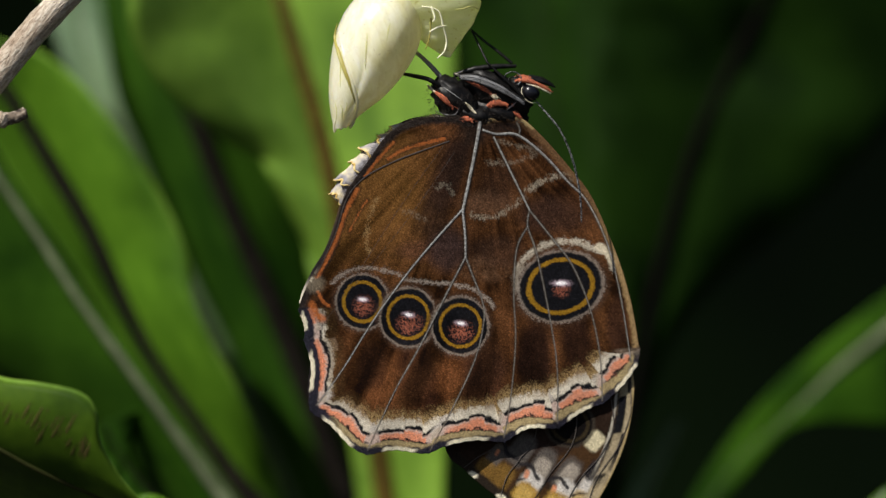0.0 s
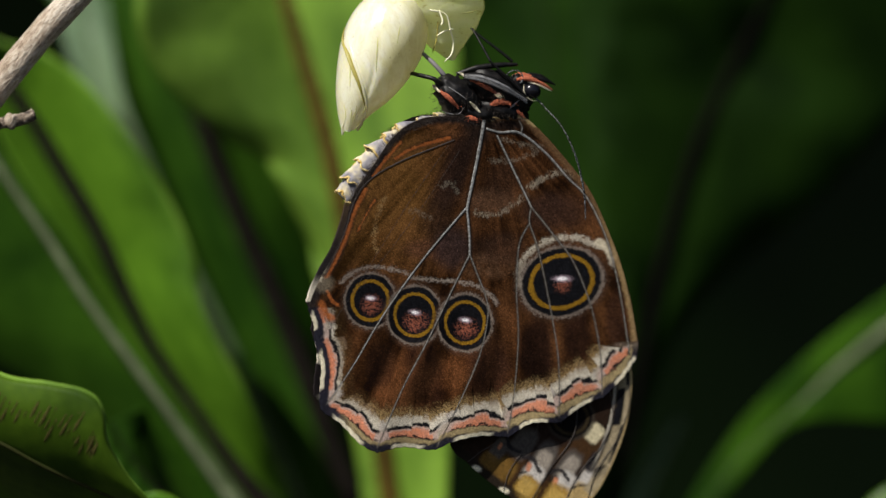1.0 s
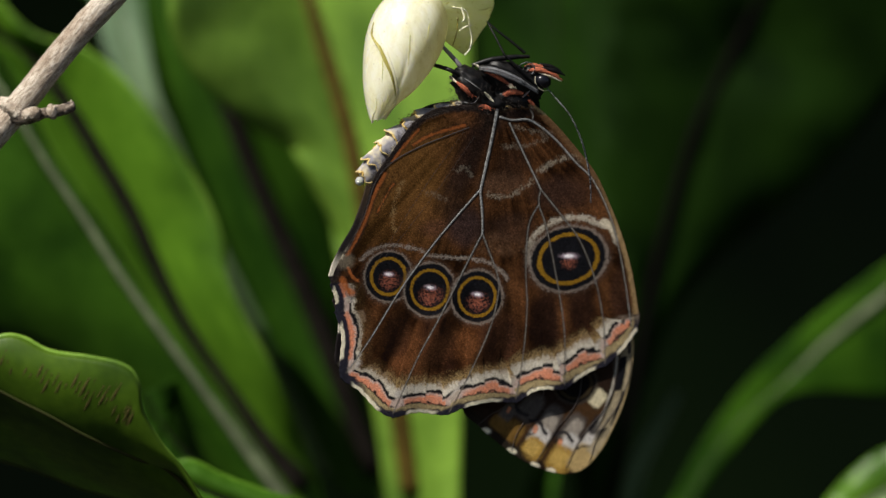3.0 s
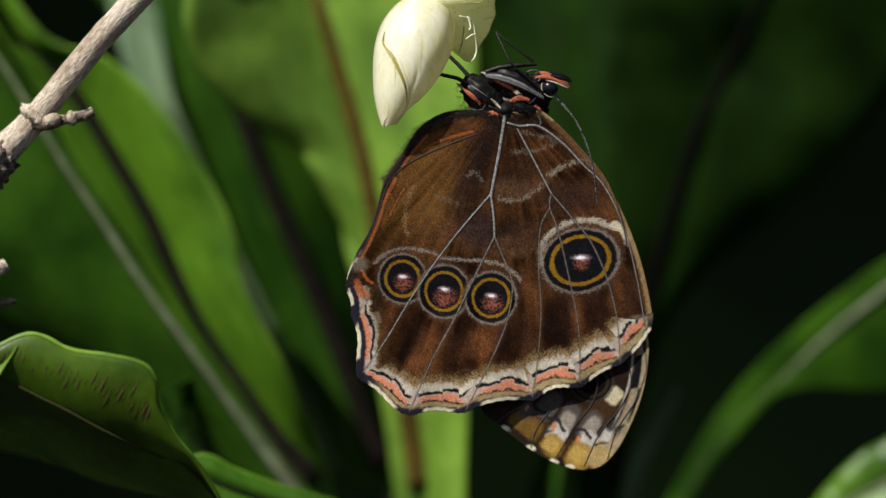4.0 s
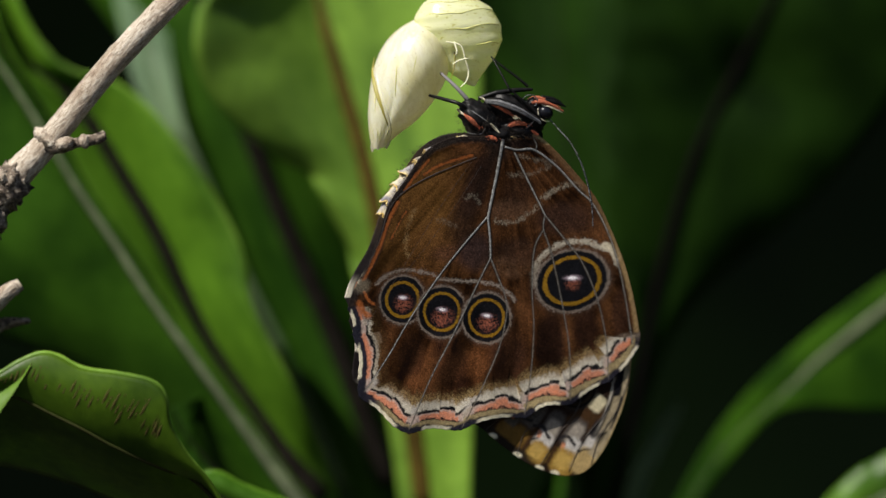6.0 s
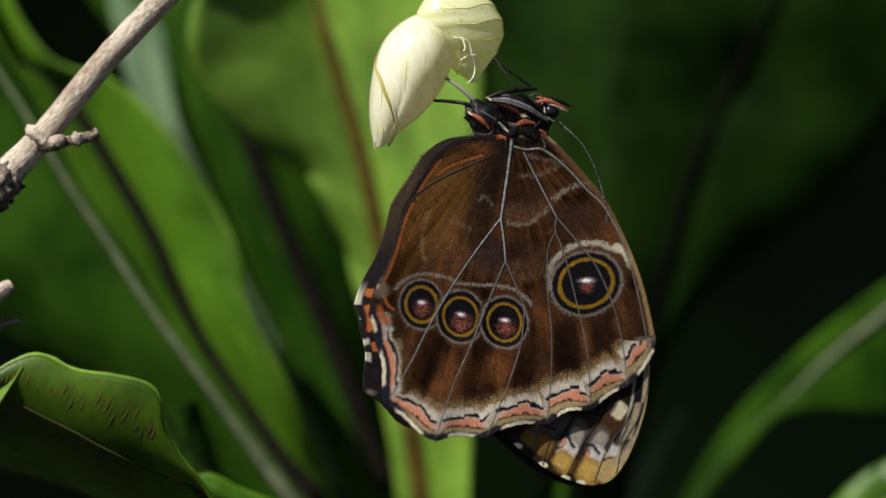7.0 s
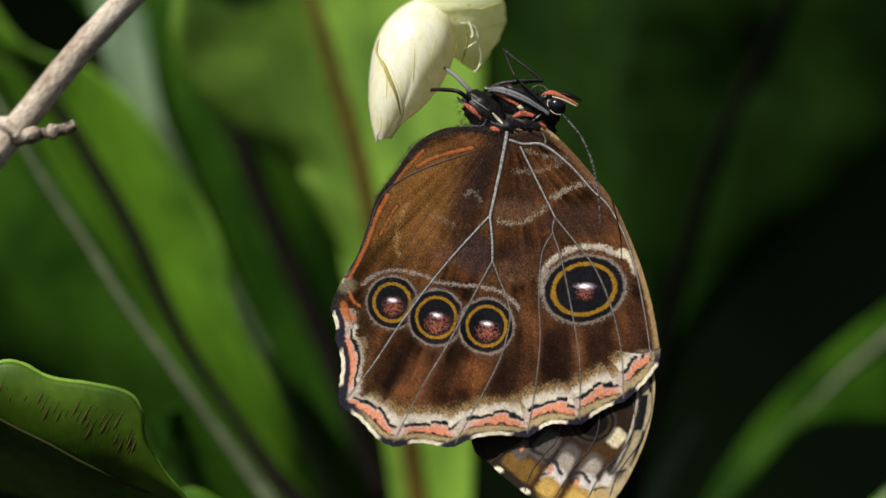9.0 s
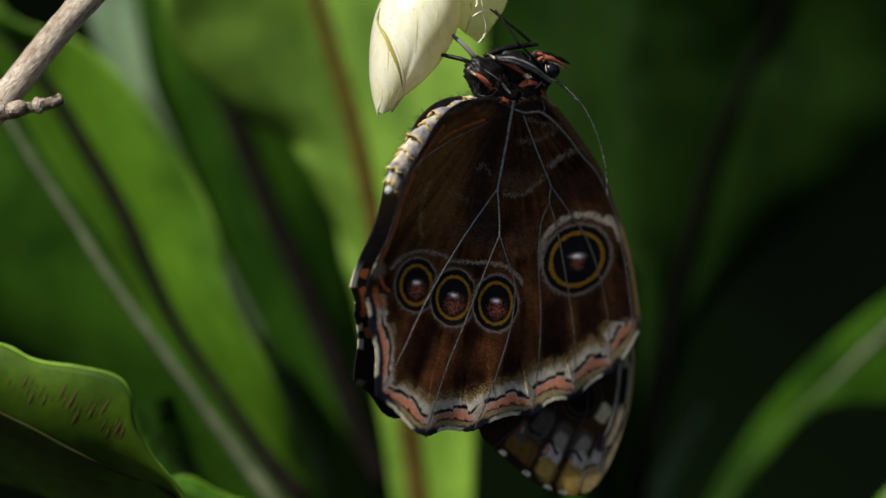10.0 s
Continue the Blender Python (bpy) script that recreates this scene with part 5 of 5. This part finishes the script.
def leg(parent, points, radii, stripe=False, skin=None):
    ob = part("leg", tube(points, radii, 9, 40, 0.12), skin or BODY, parent)
    if stripe:
        local = np.interp(np.linspace(0, 1, len(points)), np.linspace(0, 1, len(radii)), radii)
        for dz, w in ((0.45, 0.10), (0.15, 0.20), (-0.2, 0.12), (-0.5, 0.18), (-0.75, 0.08)):
            line = [q + np.array([0, -r * 1.06 * math.sqrt(1 - dz * dz), dz * r]) for q, r in zip(points, local)]
            part("stripe", tube(line, [radii[1] * 0.05, radii[1] * w, radii[1] * w * 0.8, radii[1] * 0.04], 5, 40, 0.8), STRIPE, ob, "fine white line of hairs along the thigh")
    return ob


def make_butterfly():
    root = new("butterfly")
    tagged(root, "brown butterfly with ringed eyespots, wings closed, clinging to its chrysalis", "butterfly")
    hindwing(root, 0.0)
    fore = forewing(root, 0.0021)
    far = [far_wing(root, 0.0050, FORE, np.array([110.0, 380.0]), "forewing", None),
           far_wing(root, 0.0064, HIND, np.array([-8.0, 270.0]), "hindwing", hind_scallop)]
    # thorax: two furred lobes, side plates and orange tufts
    thorax = part("thorax", joined(
        lump(wu((-35, 3.2, -48))[0], (0.0052, 0.0030, 0.0034), (0, 42, 0), 0.25, 2),
        lump(wu((35, 3.2, -62))[0], (0.0066, 0.0034, 0.0034), (0, 26, 0), 0.22, 2),
        lump(wu((40, 3.2, -28))[0], (0.0052, 0.0032, 0.0026), (0, 12, 0), 0.25, 3),
        lump(wu((2, 3.2, -22))[0], (0.0048, 0.0030, 0.0024), (0, 10, 0), 0.25, 3),
        lump(wu((70, 3.2, -50))[0], (0.0030, 0.0028, 0.0030), (0, 0, 0), 0.2, 3)), BODY, root, "black furred thorax with orange tufts")
    shape = np.array([tuple(p.co) for p in thorax.data.vertices])

    def on_thorax(pts, lift):
        out = []
        for a, c in pts:
            close = np.hypot(shape[:, 0] - a * U, shape[:, 2] + c * U) < 7 * U
            out.append(np.array((a * U, (shape[close, 1].min() if close.any() else 0.0012) - lift, -c * U)))
        return out

    for pts, width, mat, name in (
        (((-76, -64), (-62, -52), (-44, -36)), 0.00058, FUR_RED, "tuft"), (((-24, -86), (-4, -78), (24, -60)), 0.00062, FUR_RED, "tuft"),
        (((14, -40), (32, -46), (52, -42)), 0.00075, FUR_RED, "tuft"), (((-34, -14), (-22, -17), (-10, -14)), 0.0006, FUR_RED, "tuft"),
        (((62, -30), (72, -22), (80, -12)), 0.0004, FUR_RED, "tuft"), (((-90, -76), (-82, -69), (-72, -60)), 0.00034, FUR_PALE, "tuft"),
        (((-40, -96), (-30, -91), (-18, -84)), 0.0003, FUR_PALE, "tuft"), (((22, -58), (27, -57), (30, -55)), 0.00055, FUR_PALE, "tuft"),
        (((-24, -46), (-14, -36), (-4, -26)), 0.00034, FUR_PALE, "plate"), (((-80, -34), (-62, -25), (-42, -24), (-34, -36)), 0.00011, STRIPE, "pale_line"),
        (((-62, -72), (-48, -62), (-30, -50)), 0.00009, STRIPE, "pale_line"), (((50, -34), (58, -40), (66, -48)), 0.0002, STRIPE, "pale_line")):
        line = on_thorax(pts, 0.00008)
        tuft = part(name, tube(line, [width * 0.2, width * 0.8, width * 0.75, width * 0.2], 10, 24, 0.35, 0.5), mat, thorax)
        if width > 0.00038 and name == "tuft":
            part("fur", hairs([q - np.array((0, width * 0.3, 0)) for q in line], 90, 0.0006, (0.5, -0.35, -0.4), width * 0.35, 21, 0.000025), mat, tuft)
    part("fur", hairs(wu((-86, 2.0, -72), (-80, 1.6, -40), (-60, 1.2, -22), (-30, 0.6, -20)), 90, 0.0011, (-0.8, -0.3, -0.3), 0.0003, 3), FUR_DARK, thorax)
    part("fur", hairs(wu((-24, 0.4, -18), (-80, 0.4, -18), (-125, 0.4, 0), (-165, 0.4, 18), (-205, 0.4, 78), (-232, 0.4, 118)), 1300, 0.0007, (-0.6, -0.1, 0.6), 0.0003, 5, 0.00003), FUR_DARK, thorax)
    part("fur", hairs(wu((-40, 5.6, -18), (-80, 5.9, -16), (-125, 6.0, 2), (-165, 6.0, 20), (-205, 6.0, 80), (-232, 6.0, 118)), 900, 0.0008, (-0.6, -0.1, 0.6), 0.0003, 8, 0.00003), FUR_DARK, thorax)
    part("fur", hairs(wu((-20, 0.3, -8), (10, 0.2, -12), (50, 0.3, -20), (75, 0.4, -14)), 110, 0.0009, (0.2, -0.7, 0.1), 0.0003, 6), FUR_DARK, thorax)
    coat = []
    rnd = random.Random(11)
    for c, ax in (((-35, 3.2, -48), (0.0050, 0.0034)), ((30, 3.2, -60), (0.0062, 0.0034)), ((30, 3.2, -28), (0.0056, 0.0026))):
        for _ in range(130):
            a, b = rnd.uniform(0, 2 * math.pi), rnd.uniform(0.05, 1.0)
            at = wu(c)[0] + np.array([ax[0] * math.cos(a) * b, -0.0032 * math.sqrt(max(1 - b * b, 0)), ax[1] * math.sin(a) * b])
            tip = at + np.array([-0.0004 + rnd.gauss(0, 0.0003), -0.0004, -0.0003 + rnd.gauss(0, 0.0003)])
            coat.append(tube([at, (at + tip) / 2, tip], [0.00003, 0.000024, 0.000006], 3, 3))
    part("fur", joined(*coat), FUR_DARK, thorax)
    # abdomen: a soft ringed body between the wings, with a frilled underside
    verts, faces = [], []
    rings, sides = 90, 36
    axis = spline(wu((-44, 3.5, 14), (-98, 3.5, 30), (-152, 3.5, 60), (-202, 3.5, 97), (-238, 3.5, 136)), rings)
    way = np.gradient(axis, axis=0)
    way /= np.linalg.norm(way, axis=1)[:, None]
    for k in range(rings):
        t = k / (rings - 1)
        r = 0.0030 * (0.75 + 0.45 * math.sin(math.pi * min(t * 0.9 + 0.12, 1)) ** 0.7) * (1 - 0.40 * t**3)
        r *= 1 + 0.07 * abs(math.sin(t * math.pi * 8))
        side = np.cross(way[k], (0, 1, 0))
        for s in range(sides):
            a = 2 * math.pi * s / sides
            rr = r * (1 + 0.08 * noise.noise(Vector((t * 20, math.cos(a) * 2, math.sin(a) * 2))))
            verts.append(axis[k] + side * math.cos(a) * rr * 1.15 + np.array([0, 1, 0]) * math.sin(a) * rr * 0.48)
    for k in range(rings - 1):
        for s in range(sides):
            t = (s + 1) % sides
            faces.append((k * sides + s, k * sides + t, (k + 1) * sides + t, (k + 1) * sides + s))
    faces.append(tuple((rings - 1) * sides + s for s in range(sides)))
    abdomen = part("abdomen", (verts, faces), ABDOMEN, root, "soft pale grey ringed abdomen with yellow frills")
    # each ring flares into a wavy yellow hem
    for k in range(8):
        i0, i1 = int((k + 0.1) / 8.2 * (rings - 1)), int((k + 1.05) / 8.2 * (rings - 1))
        vs, fs, hem = [], [], []
        steps, around = 6, 40
        for m in range(steps):
            i = i0 + (i1 - i0) * m // (steps - 1)
            c, side = axis[i], np.cross(way[i], (0, 1, 0))
            r = np.linalg.norm(np.array(verts[i * sides]) - c)
            x = m / (steps - 1)
            for s in range(around):
                a = 2 * math.pi * s / around
                w = noise.noise(Vector((2.2 * math.cos(a), 2.2 * math.sin(a), k * 3.7)))
                rr = r * (1.0 + (0.02 + 0.16 * x * x) * (1 + 1.7 * w))
                p = c + side * math.cos(a) * rr + np.array([0, 1, 0]) * math.sin(a) * rr * 0.44 + way[i] * 0.0007 * x * x * w * 2
                vs.append(p)
                if m == steps - 1:
                    hem.append(p)
        for m in range(steps - 1):
            for s in range(around):
                t = (s + 1) % around
                fs.append((m * around + s, m * around + t, (m + 1) * around + t, (m + 1) * around + s))
        part("segment", (vs, fs), ABDOMEN, abdomen)
        part("hem", tube(hem + hem[:1], [0.00006, 0.00026, 0.00005, 0.00030, 0.00008, 0.00024, 0.00006, 0.00028, 0.00006], 6, 110, 0.9), RUFFLE, abdomen, "wavy yellow hem of a body ring")
    drop = part("drop", lump(axis[-1] + np.array([-0.0008, 0, -0.0004]), (0.0009, 0.0009, 0.0009), (0, 0, 0), 0, 1, 14, 18), DROP, abdomen, "clear drop of fluid")
    # head
    head = part("head", joined(lump(wu((84, 3.2, -64))[0], (0.0021, 0.0022, 0.0021), (0, 0, 0), 0.2, 3), lump(wu((74, 3.2, -78))[0], (0.0018, 0.0020, 0.0015), (0, 0, 0), 0.25, 3)), BODY, root)
    for y in (1.3, 5.1):
        part("eye", lump(wu((94, y, -64))[0], (0.0016, 0.0013, 0.0014), (0, 25, 0), 0, 1, 22, 30), EYE, head, "dark glossy compound eye")
    rim = wu((77, 0.9, -74), (76, 0.5, -64), (81, 0.4, -54), (92, 0.6, -47), (102, 1.0, -47))
    part("eye_rim", tube(rim, [0.00005, 0.00011, 0.00007], 7, 20), FUR_PALE, head, "cream rim of hairs behind the eye")
    for y, dv in ((1.8, 0), (4.4, -4)):
        palp = part("palp", tube(wu((66, y, -83 + dv), (80, y - 0.4, -86 + dv), (102, y - 0.5, -80 + dv), (133, y - 0.2, -65 + dv)), [0.0003, 0.00055, 0.00045, 0.0001], 9, 24, 0.25), FUR_RED, head, "orange furred mouth palp")
        part("palp_edge", tube(wu((84, y - 0.7, -80 + dv), (104, y - 0.8, -74 + dv), (130, y - 0.3, -63 + dv)), [0.0001, 0.0002, 0.00008], 7, 18, 0.3), FUR_PALE, palp, "cream lower edge of the palp")
        part("palp_tip", tube(wu((94, y + 0.2, -88 + dv), (116, y + 0.2, -83 + dv), (138, y + 0.2, -74 + dv)), [0.0003, 0.0005, 0.00012], 7, 18, 0.2), BODY, palp)
    # antennae: fine and beaded
    for pts in (wu((103, 1.6, -50), (116, -0.4, -32), (140, -2.4, 0), (160, -4.0, 50), (173, -5.0, 110), (177, -5.2, 160)),
                wu((105, 4.4, -52), (118, 1.4, -34), (141, -1.7, -2), (161, -3.6, 46), (174, -4.8, 106), (177, -5.0, 148))):
        count = 110
        line = spline(pts, count)
        v2, f2 = tube(pts, [0.00012, 0.0001, 0.00009, 0.00012, 0.0001], 6, count)
        swell = np.repeat(1 + 0.32 * np.sin(np.arange(count) * 1.6), 6)
        v2 = [line[i // 6] + (np.array(p) - line[i // 6]) * swell[i] for i, p in enumerate(v2)]
        part("antenna", (v2, f2), STRIPE_DARK, head)
    coil = [(62 + (19 - 1.1 * k) * math.cos(0.75 * k + 2.6), 1.2 - 0.02 * k, -86 + (17 - 1.0 * k) * math.sin(0.75 * k + 2.6)) for k in range(13)]
    part("proboscis", tube(wu(*coil), [0.00013, 0.00012, 0.0001, 0.00008], 7, 70), STRIPE_DARK, head, "thin grey coiled tongue")
    # legs: two grip the shell below, the folded thighs lie along the thorax, two reach up behind the shell
    grip = [leg(root, wu((-66, 1.4, -70), (-86, 0.6, -84), (-112, 2.5, -90), (-141, 6.5, -94)), [0.0005, 0.00042, 0.0004, 0.0003]),
            leg(root, wu((-60, 3.0, -80), (-72, 2.4, -95), (-92, 3.5, -116), (-120, 7.0, -140)), [0.0005, 0.00045, 0.0004, 0.0003], False, LEG_GREY)]
    leg(root, wu((-34, 1.0, -90), (-6, 0.2, -88), (36, -0.2, -72), (80, 0.0, -46)), [0.0005, 0.0009, 0.0009, 0.0005], True)
    leg(root, wu((-40, 3.6, -92), (-4, 2.6, -104), (36, 2.2, -109), (68, 2.2, -110)), [0.0004, 0.00055, 0.0005, 0.0003], False)
    leg(root, wu((80, 0.6, -54), (56, 0.4, -78), (34, 0.6, -98), (15, 1.0, -116)), [0.00036, 0.0003, 0.00024, 0.00018])
    leg(root, wu((15, 1.0, -116), (4, 2.6, -142), (-8, 5.0, -172)), [0.00022, 0.0002, 0.00018])
    leg(root, wu((64, 4.0, -114), (40, 4.6, -134), (14, 5.6, -154), (-6, 6.8, -172)), [0.0003, 0.00026, 0.00022, 0.00016])
    return root, abdomen, drop, far, fore, grip


LEG_GREY = material("grey_leg", (0.16, 0.15, 0.155), 0.6, Specular_IOR_Level=0.2)
STRIPE_DARK = material("antenna_grey", (0.04, 0.04, 0.043), 0.7, Specular_IOR_Level=0.1)
set_base(STRIPE_DARK, ramp(STRIPE_DARK, noise_node(STRIPE_DARK, 3800, 1).outputs["Fac"], [(0.46, (0.006, 0.006, 0.007)), (0.54, (0.16, 0.165, 0.17))]))
butterfly, belly, bead, far_wings, front_wing, grip_legs = make_butterfly()
cam.data.dof.focus_object = butterfly


def motions():
    walk(butterfly, [
        (0.0, pose(0.00524, 0.00553, 0.27368, 2.38, 0.60, 8.74)),
        (0.1, pose(0.00506, 0.00537, 0.27351, 3.91, -0.67, 7.61)),
        (0.2, pose(0.00768, 0.00547, 0.27454, -0.58, -3.11, 28.20)),
        (0.3, pose(0.00696, 0.00699, 0.27442, 1.17, -3.91, 26.01)),
        (0.4, pose(0.00578, 0.00730, 0.27428, 2.76, -3.61, 37.72)),
        (0.5, pose(0.00650, 0.00784, 0.27418, 4.19, -2.36, 35.62)),
        (0.6, pose(0.00749, 0.00698, 0.27408, 3.81, -2.59, 19.36)),
        (0.7, pose(0.00706, 0.00520, 0.27387, 5.19, -2.01, 13.07)),
        (0.8, pose(0.00609, 0.00382, 0.27411, 4.07, -3.77, 25.62)),
        (0.9, pose(0.00585, 0.00120, 0.27397, 3.79, -0.48, 9.77)),
        (1.0, pose(0.00538, 0.00092, 0.27410, 4.65, -0.39, 16.27)),
        (1.2, pose(0.00557, -0.00451, 0.27440, 2.20, 0.21, 0.77)),
        (1.5, pose(0.00646, -0.00592, 0.27412, -0.27, 1.56, 1.19)),
        (1.7, pose(0.00493, -0.00698, 0.27424, -4.07, 1.32, -15.76)),
        (2.0, pose(0.00635, -0.00849, 0.27402, 0.95, 1.20, -6.59)),
        (2.2, pose(0.00460, -0.00648, 0.27458, 1.56, -0.32, -5.31)),
        (2.5, pose(0.00561, -0.00599, 0.27391, -5.03, 1.30, 0.68)),
        (2.7, pose(0.00441, -0.00311, 0.27485, -1.83, -0.52, -3.52)),
        (2.8, pose(0.00519, -0.00237, 0.27447, 0.44, -0.19, 0.85)),
        (3.0, pose(0.00586, 0.00119, 0.27441, 8.45, -0.57, 14.89)),
        (3.1, pose(0.00661, -0.00046, 0.27429, 4.65, 0.07, 2.27)),
        (3.2, pose(0.00526, 0.00220, 0.27444, 8.14, -1.03, 16.33)),
        (4.3, pose(0.00660, 0.00094, 0.27452, 4.51, -0.93, 3.55)),
        (4.5, pose(0.00585, 0.00255, 0.27464, 4.89, -1.16, 18.08)),
        (4.7, pose(0.00745, 0.00339, 0.27454, 5.32, -3.96, 11.21)),
        (4.9, pose(0.00589, 0.00407, 0.27437, 6.39, -2.93, 21.17)),
        (5.0, pose(0.00603, 0.00395, 0.27481, 5.69, -2.43, 20.40)),
        (5.2, pose(0.00541, 0.00528, 0.27458, 3.34, -2.71, 19.19)),
        (5.3, pose(0.00578, 0.00574, 0.27459, 1.59, -2.53, 18.31)),
        (5.4, pose(0.00382, 0.00328, 0.27433, 2.45, 0.82, -20.49)),
        (5.5, pose(0.00234, 0.00195, 0.27398, 6.27, 0.67, -20.46)),
        (5.7, pose(0.00458, 0.00009, 0.27407, 9.42, 0.62, -4.92)),
        (6.8, pose(0.00616, 0.00062, 0.27456, -1.93, -2.07, 29.02)),
        (7.0, pose(0.00716, -0.00179, 0.27396, -1.23, -1.62, 23.46)),
        (7.2, pose(0.00513, -0.00127, 0.27466, -0.68, -2.71, 28.64)),
        (7.5, pose(0.00500, -0.00210, 0.27419, 0.43, -0.68, 16.95)),
        (7.7, pose(0.00573, -0.00124, 0.27440, 1.15, 1.98, 11.49)),
        (8.0, pose(0.00490, -0.00119, 0.27421, 1.01, -0.01, 14.30)),
        (8.5, pose(0.00518, -0.00159, 0.27402, 3.79, 0.56, 13.08)),
        (8.7, pose(0.00563, -0.00280, 0.27377, -4.88, 0.96, 3.23)),
        (9.0, pose(0.00508, -0.00808, 0.27390, -6.42, 1.22, -0.84)),
        (9.2, pose(0.00539, -0.00583, 0.27352, -2.99, 0.71, 4.88)),
        (9.4, pose(0.00417, -0.00444, 0.27519, -2.64, -1.04, 27.18)),
        (9.5, pose(0.00569, -0.00434, 0.27404, -1.95, -0.50, 6.49)),
        (9.6, pose(0.00583, -0.00330, 0.27441, -0.97, 0.10, 11.83)),
        (9.8, pose(0.00475, -0.00131, 0.27499, 0.57, -3.44, 40.15)),
        (9.9, pose(0.00961, -0.00012, 0.27512, 2.52, -2.44, 27.16)),
        (10.0, pose(0.00612, -0.00022, 0.27467, 5.36, -2.43, 36.90)),
    ])
    # the abdomen swings in and out between the wings, and now and then pushes out a drop
    walk(belly, [(t, pose(0, 0, 0, 0, swing, 0)) for t, swing in (
        (0.0, 1), (0.1, -4), (0.2, -17), (0.3, -17), (0.4, -2), (0.5, 0), (0.6, -12), (0.7, -13), (0.8, -12), (0.9, -4), (1.0, 2), (1.1, -8), (1.2, -15), (1.3, 2), (1.4, -10), (1.5, -15), (2.8, -15),
        (3.0, 3), (3.2, 3), (4.3, -12), (4.5, 2), (4.8, 3), (5.0, 3), (5.2, 1), (5.3, -6), (5.4, -14), (5.5, -16), (5.7, -2), (6.8, -14), (7.0, -17), (7.2, 1), (7.5, 3), (8.0, 3), (8.3, 0), (8.5, -1), (8.7, -9), (9.0, -15), (9.6, -16), (9.7, -4), (9.8, 0), (10.0, 0))])
    # the forewing slides under the hindwing, and the gripping legs stay turned to the shell
    walk(front_wing, [(t, pose(x * 0.001, 0, z * 0.001)) for t, x, z in (
        (0.0, 0, 0), (4.5, 0, 0.4), (5.3, 0, 1), (5.4, -1, 2.5), (5.7, -1, 2.4), (6.8, -0.5, 2), (7.0, -0.5, 2), (7.5, 0, 0.8), (8.0, 0, 0.5), (9.0, 0, 0), (10.0, 0, -0.8))])
    for limb in grip_legs:
        walk(limb, [(t, pose(0, 0, 0, 0, 0, a)) for t, a in (
            (0.0, -6.1), (0.1, -5.3), (0.2, -19.7), (0.3, -18.2), (0.4, -26.4), (0.5, -24.9), (0.6, -13.6), (0.7, -9.1), (0.8, -17.9), (0.9, -6.8), (1.0, -11.4), (1.2, -0.5), (1.5, -0.8), (1.7, 11.0), (2.0, 4.6), (2.2, 3.7), (2.5, -0.5), (2.7, 2.5), (2.8, -0.6), (3.0, -10.4), (3.1, -1.6), (3.2, -11.4), (4.3, -2.5), (4.5, -12.7), (4.7, -7.8), (4.9, -14.8), (5.0, -14.3), (5.2, -13.4), (5.3, -12.8), (5.4, 14.3), (5.5, 14.3), (5.7, 3.4), (6.8, -20.3), (7.0, -16.4), (7.2, -20.0), (7.5, -11.9), (7.7, -8.0), (8.0, -10.0), (8.5, -9.2), (8.7, -2.3), (9.0, 0.6), (9.2, -3.4), (9.4, -19.0), (9.5, -4.5), (9.6, -8.3), (9.8, -28.1), (9.9, -19.0), (10.0, -25.8))])
    # the wings of the far side part from the near ones and close again
    for wing in far_wings:
        walk(wing, [(t, pose(0, 0, 0, 0, lean, a)) for t, a, lean in (
            (0.0, 0, 0), (0.1, 0, 0), (0.3, -3, 0), (0.5, -5, 0), (0.7, 0, 0), (1.0, 0, 0), (1.5, -2, 0.8), (1.7, -10, 2), (2.0, -9, 3.2), (2.2, -7, 2.4), (2.5, -3, 0.6), (2.7, -6, 0), (2.8, 0, 0), (3.0, 0, 0), (4.5, 0, 0), (5.3, 2, 0), (5.4, -11, 0), (5.5, -11, 0), (5.7, -7, 0), (6.8, -8, 1.5), (7.0, -8, 1.8), (7.2, -5, 1.2), (7.5, 0, 0), (8.7, 0, 0), (9.0, -3, 0), (9.2, 0, 1), (9.5, -2, 2.8), (9.7, -4, 0.8), (9.8, -8, 0), (9.9, -26, 0), (10.0, -2, 0))])
    walk(bead, [(t, pose(0.0022 * (1 - k), 0, 0.0014 * (1 - k))) for t, k in (
        (0.0, 0), (2.8, 0), (3.0, 1), (3.2, 1), (4.3, 0), (4.5, 0.8), (4.8, 1), (5.2, 0.9), (5.4, 0), (8.0, 0), (8.3, 0.9), (8.5, 0.8), (9.0, 0), (9.6, 0), (9.8, 0.9), (10.0, 0.9))])
    walk(case, [(t, pose(x * 0.001, 0.010, z * 0.001, 0, 0, turn)) for t, x, z, turn in (
        (0.0, -0.56, 286.66, 14.0), (0.5, -0.71, 286.68, 17.0), (1.0, -0.66, 286.47, 20.0), (1.5, -0.49, 286.71, 23.0), (2.0, -0.56, 286.70, 26.0), (2.5, -0.59, 286.85, 29.5), (3.0, -1.00, 286.57, 33.5), (4.5, -1.95, 286.79, 40.0), (5.3, -2.15, 286.78, 40.0), (5.4, -0.60, 286.62, 4.0), (5.5, -0.62, 286.64, 3.0), (7.0, -0.72, 286.80, 19.0), (7.5, -1.00, 286.66, 23.0), (8.0, -1.18, 286.57, 26.0), (8.5, -1.05, 286.64, 28.0), (9.0, -1.10, 286.78, 29.5), (9.5, -0.90, 286.72, 29.5), (10.0, -0.60, 286.99, 30.0))])


motions()
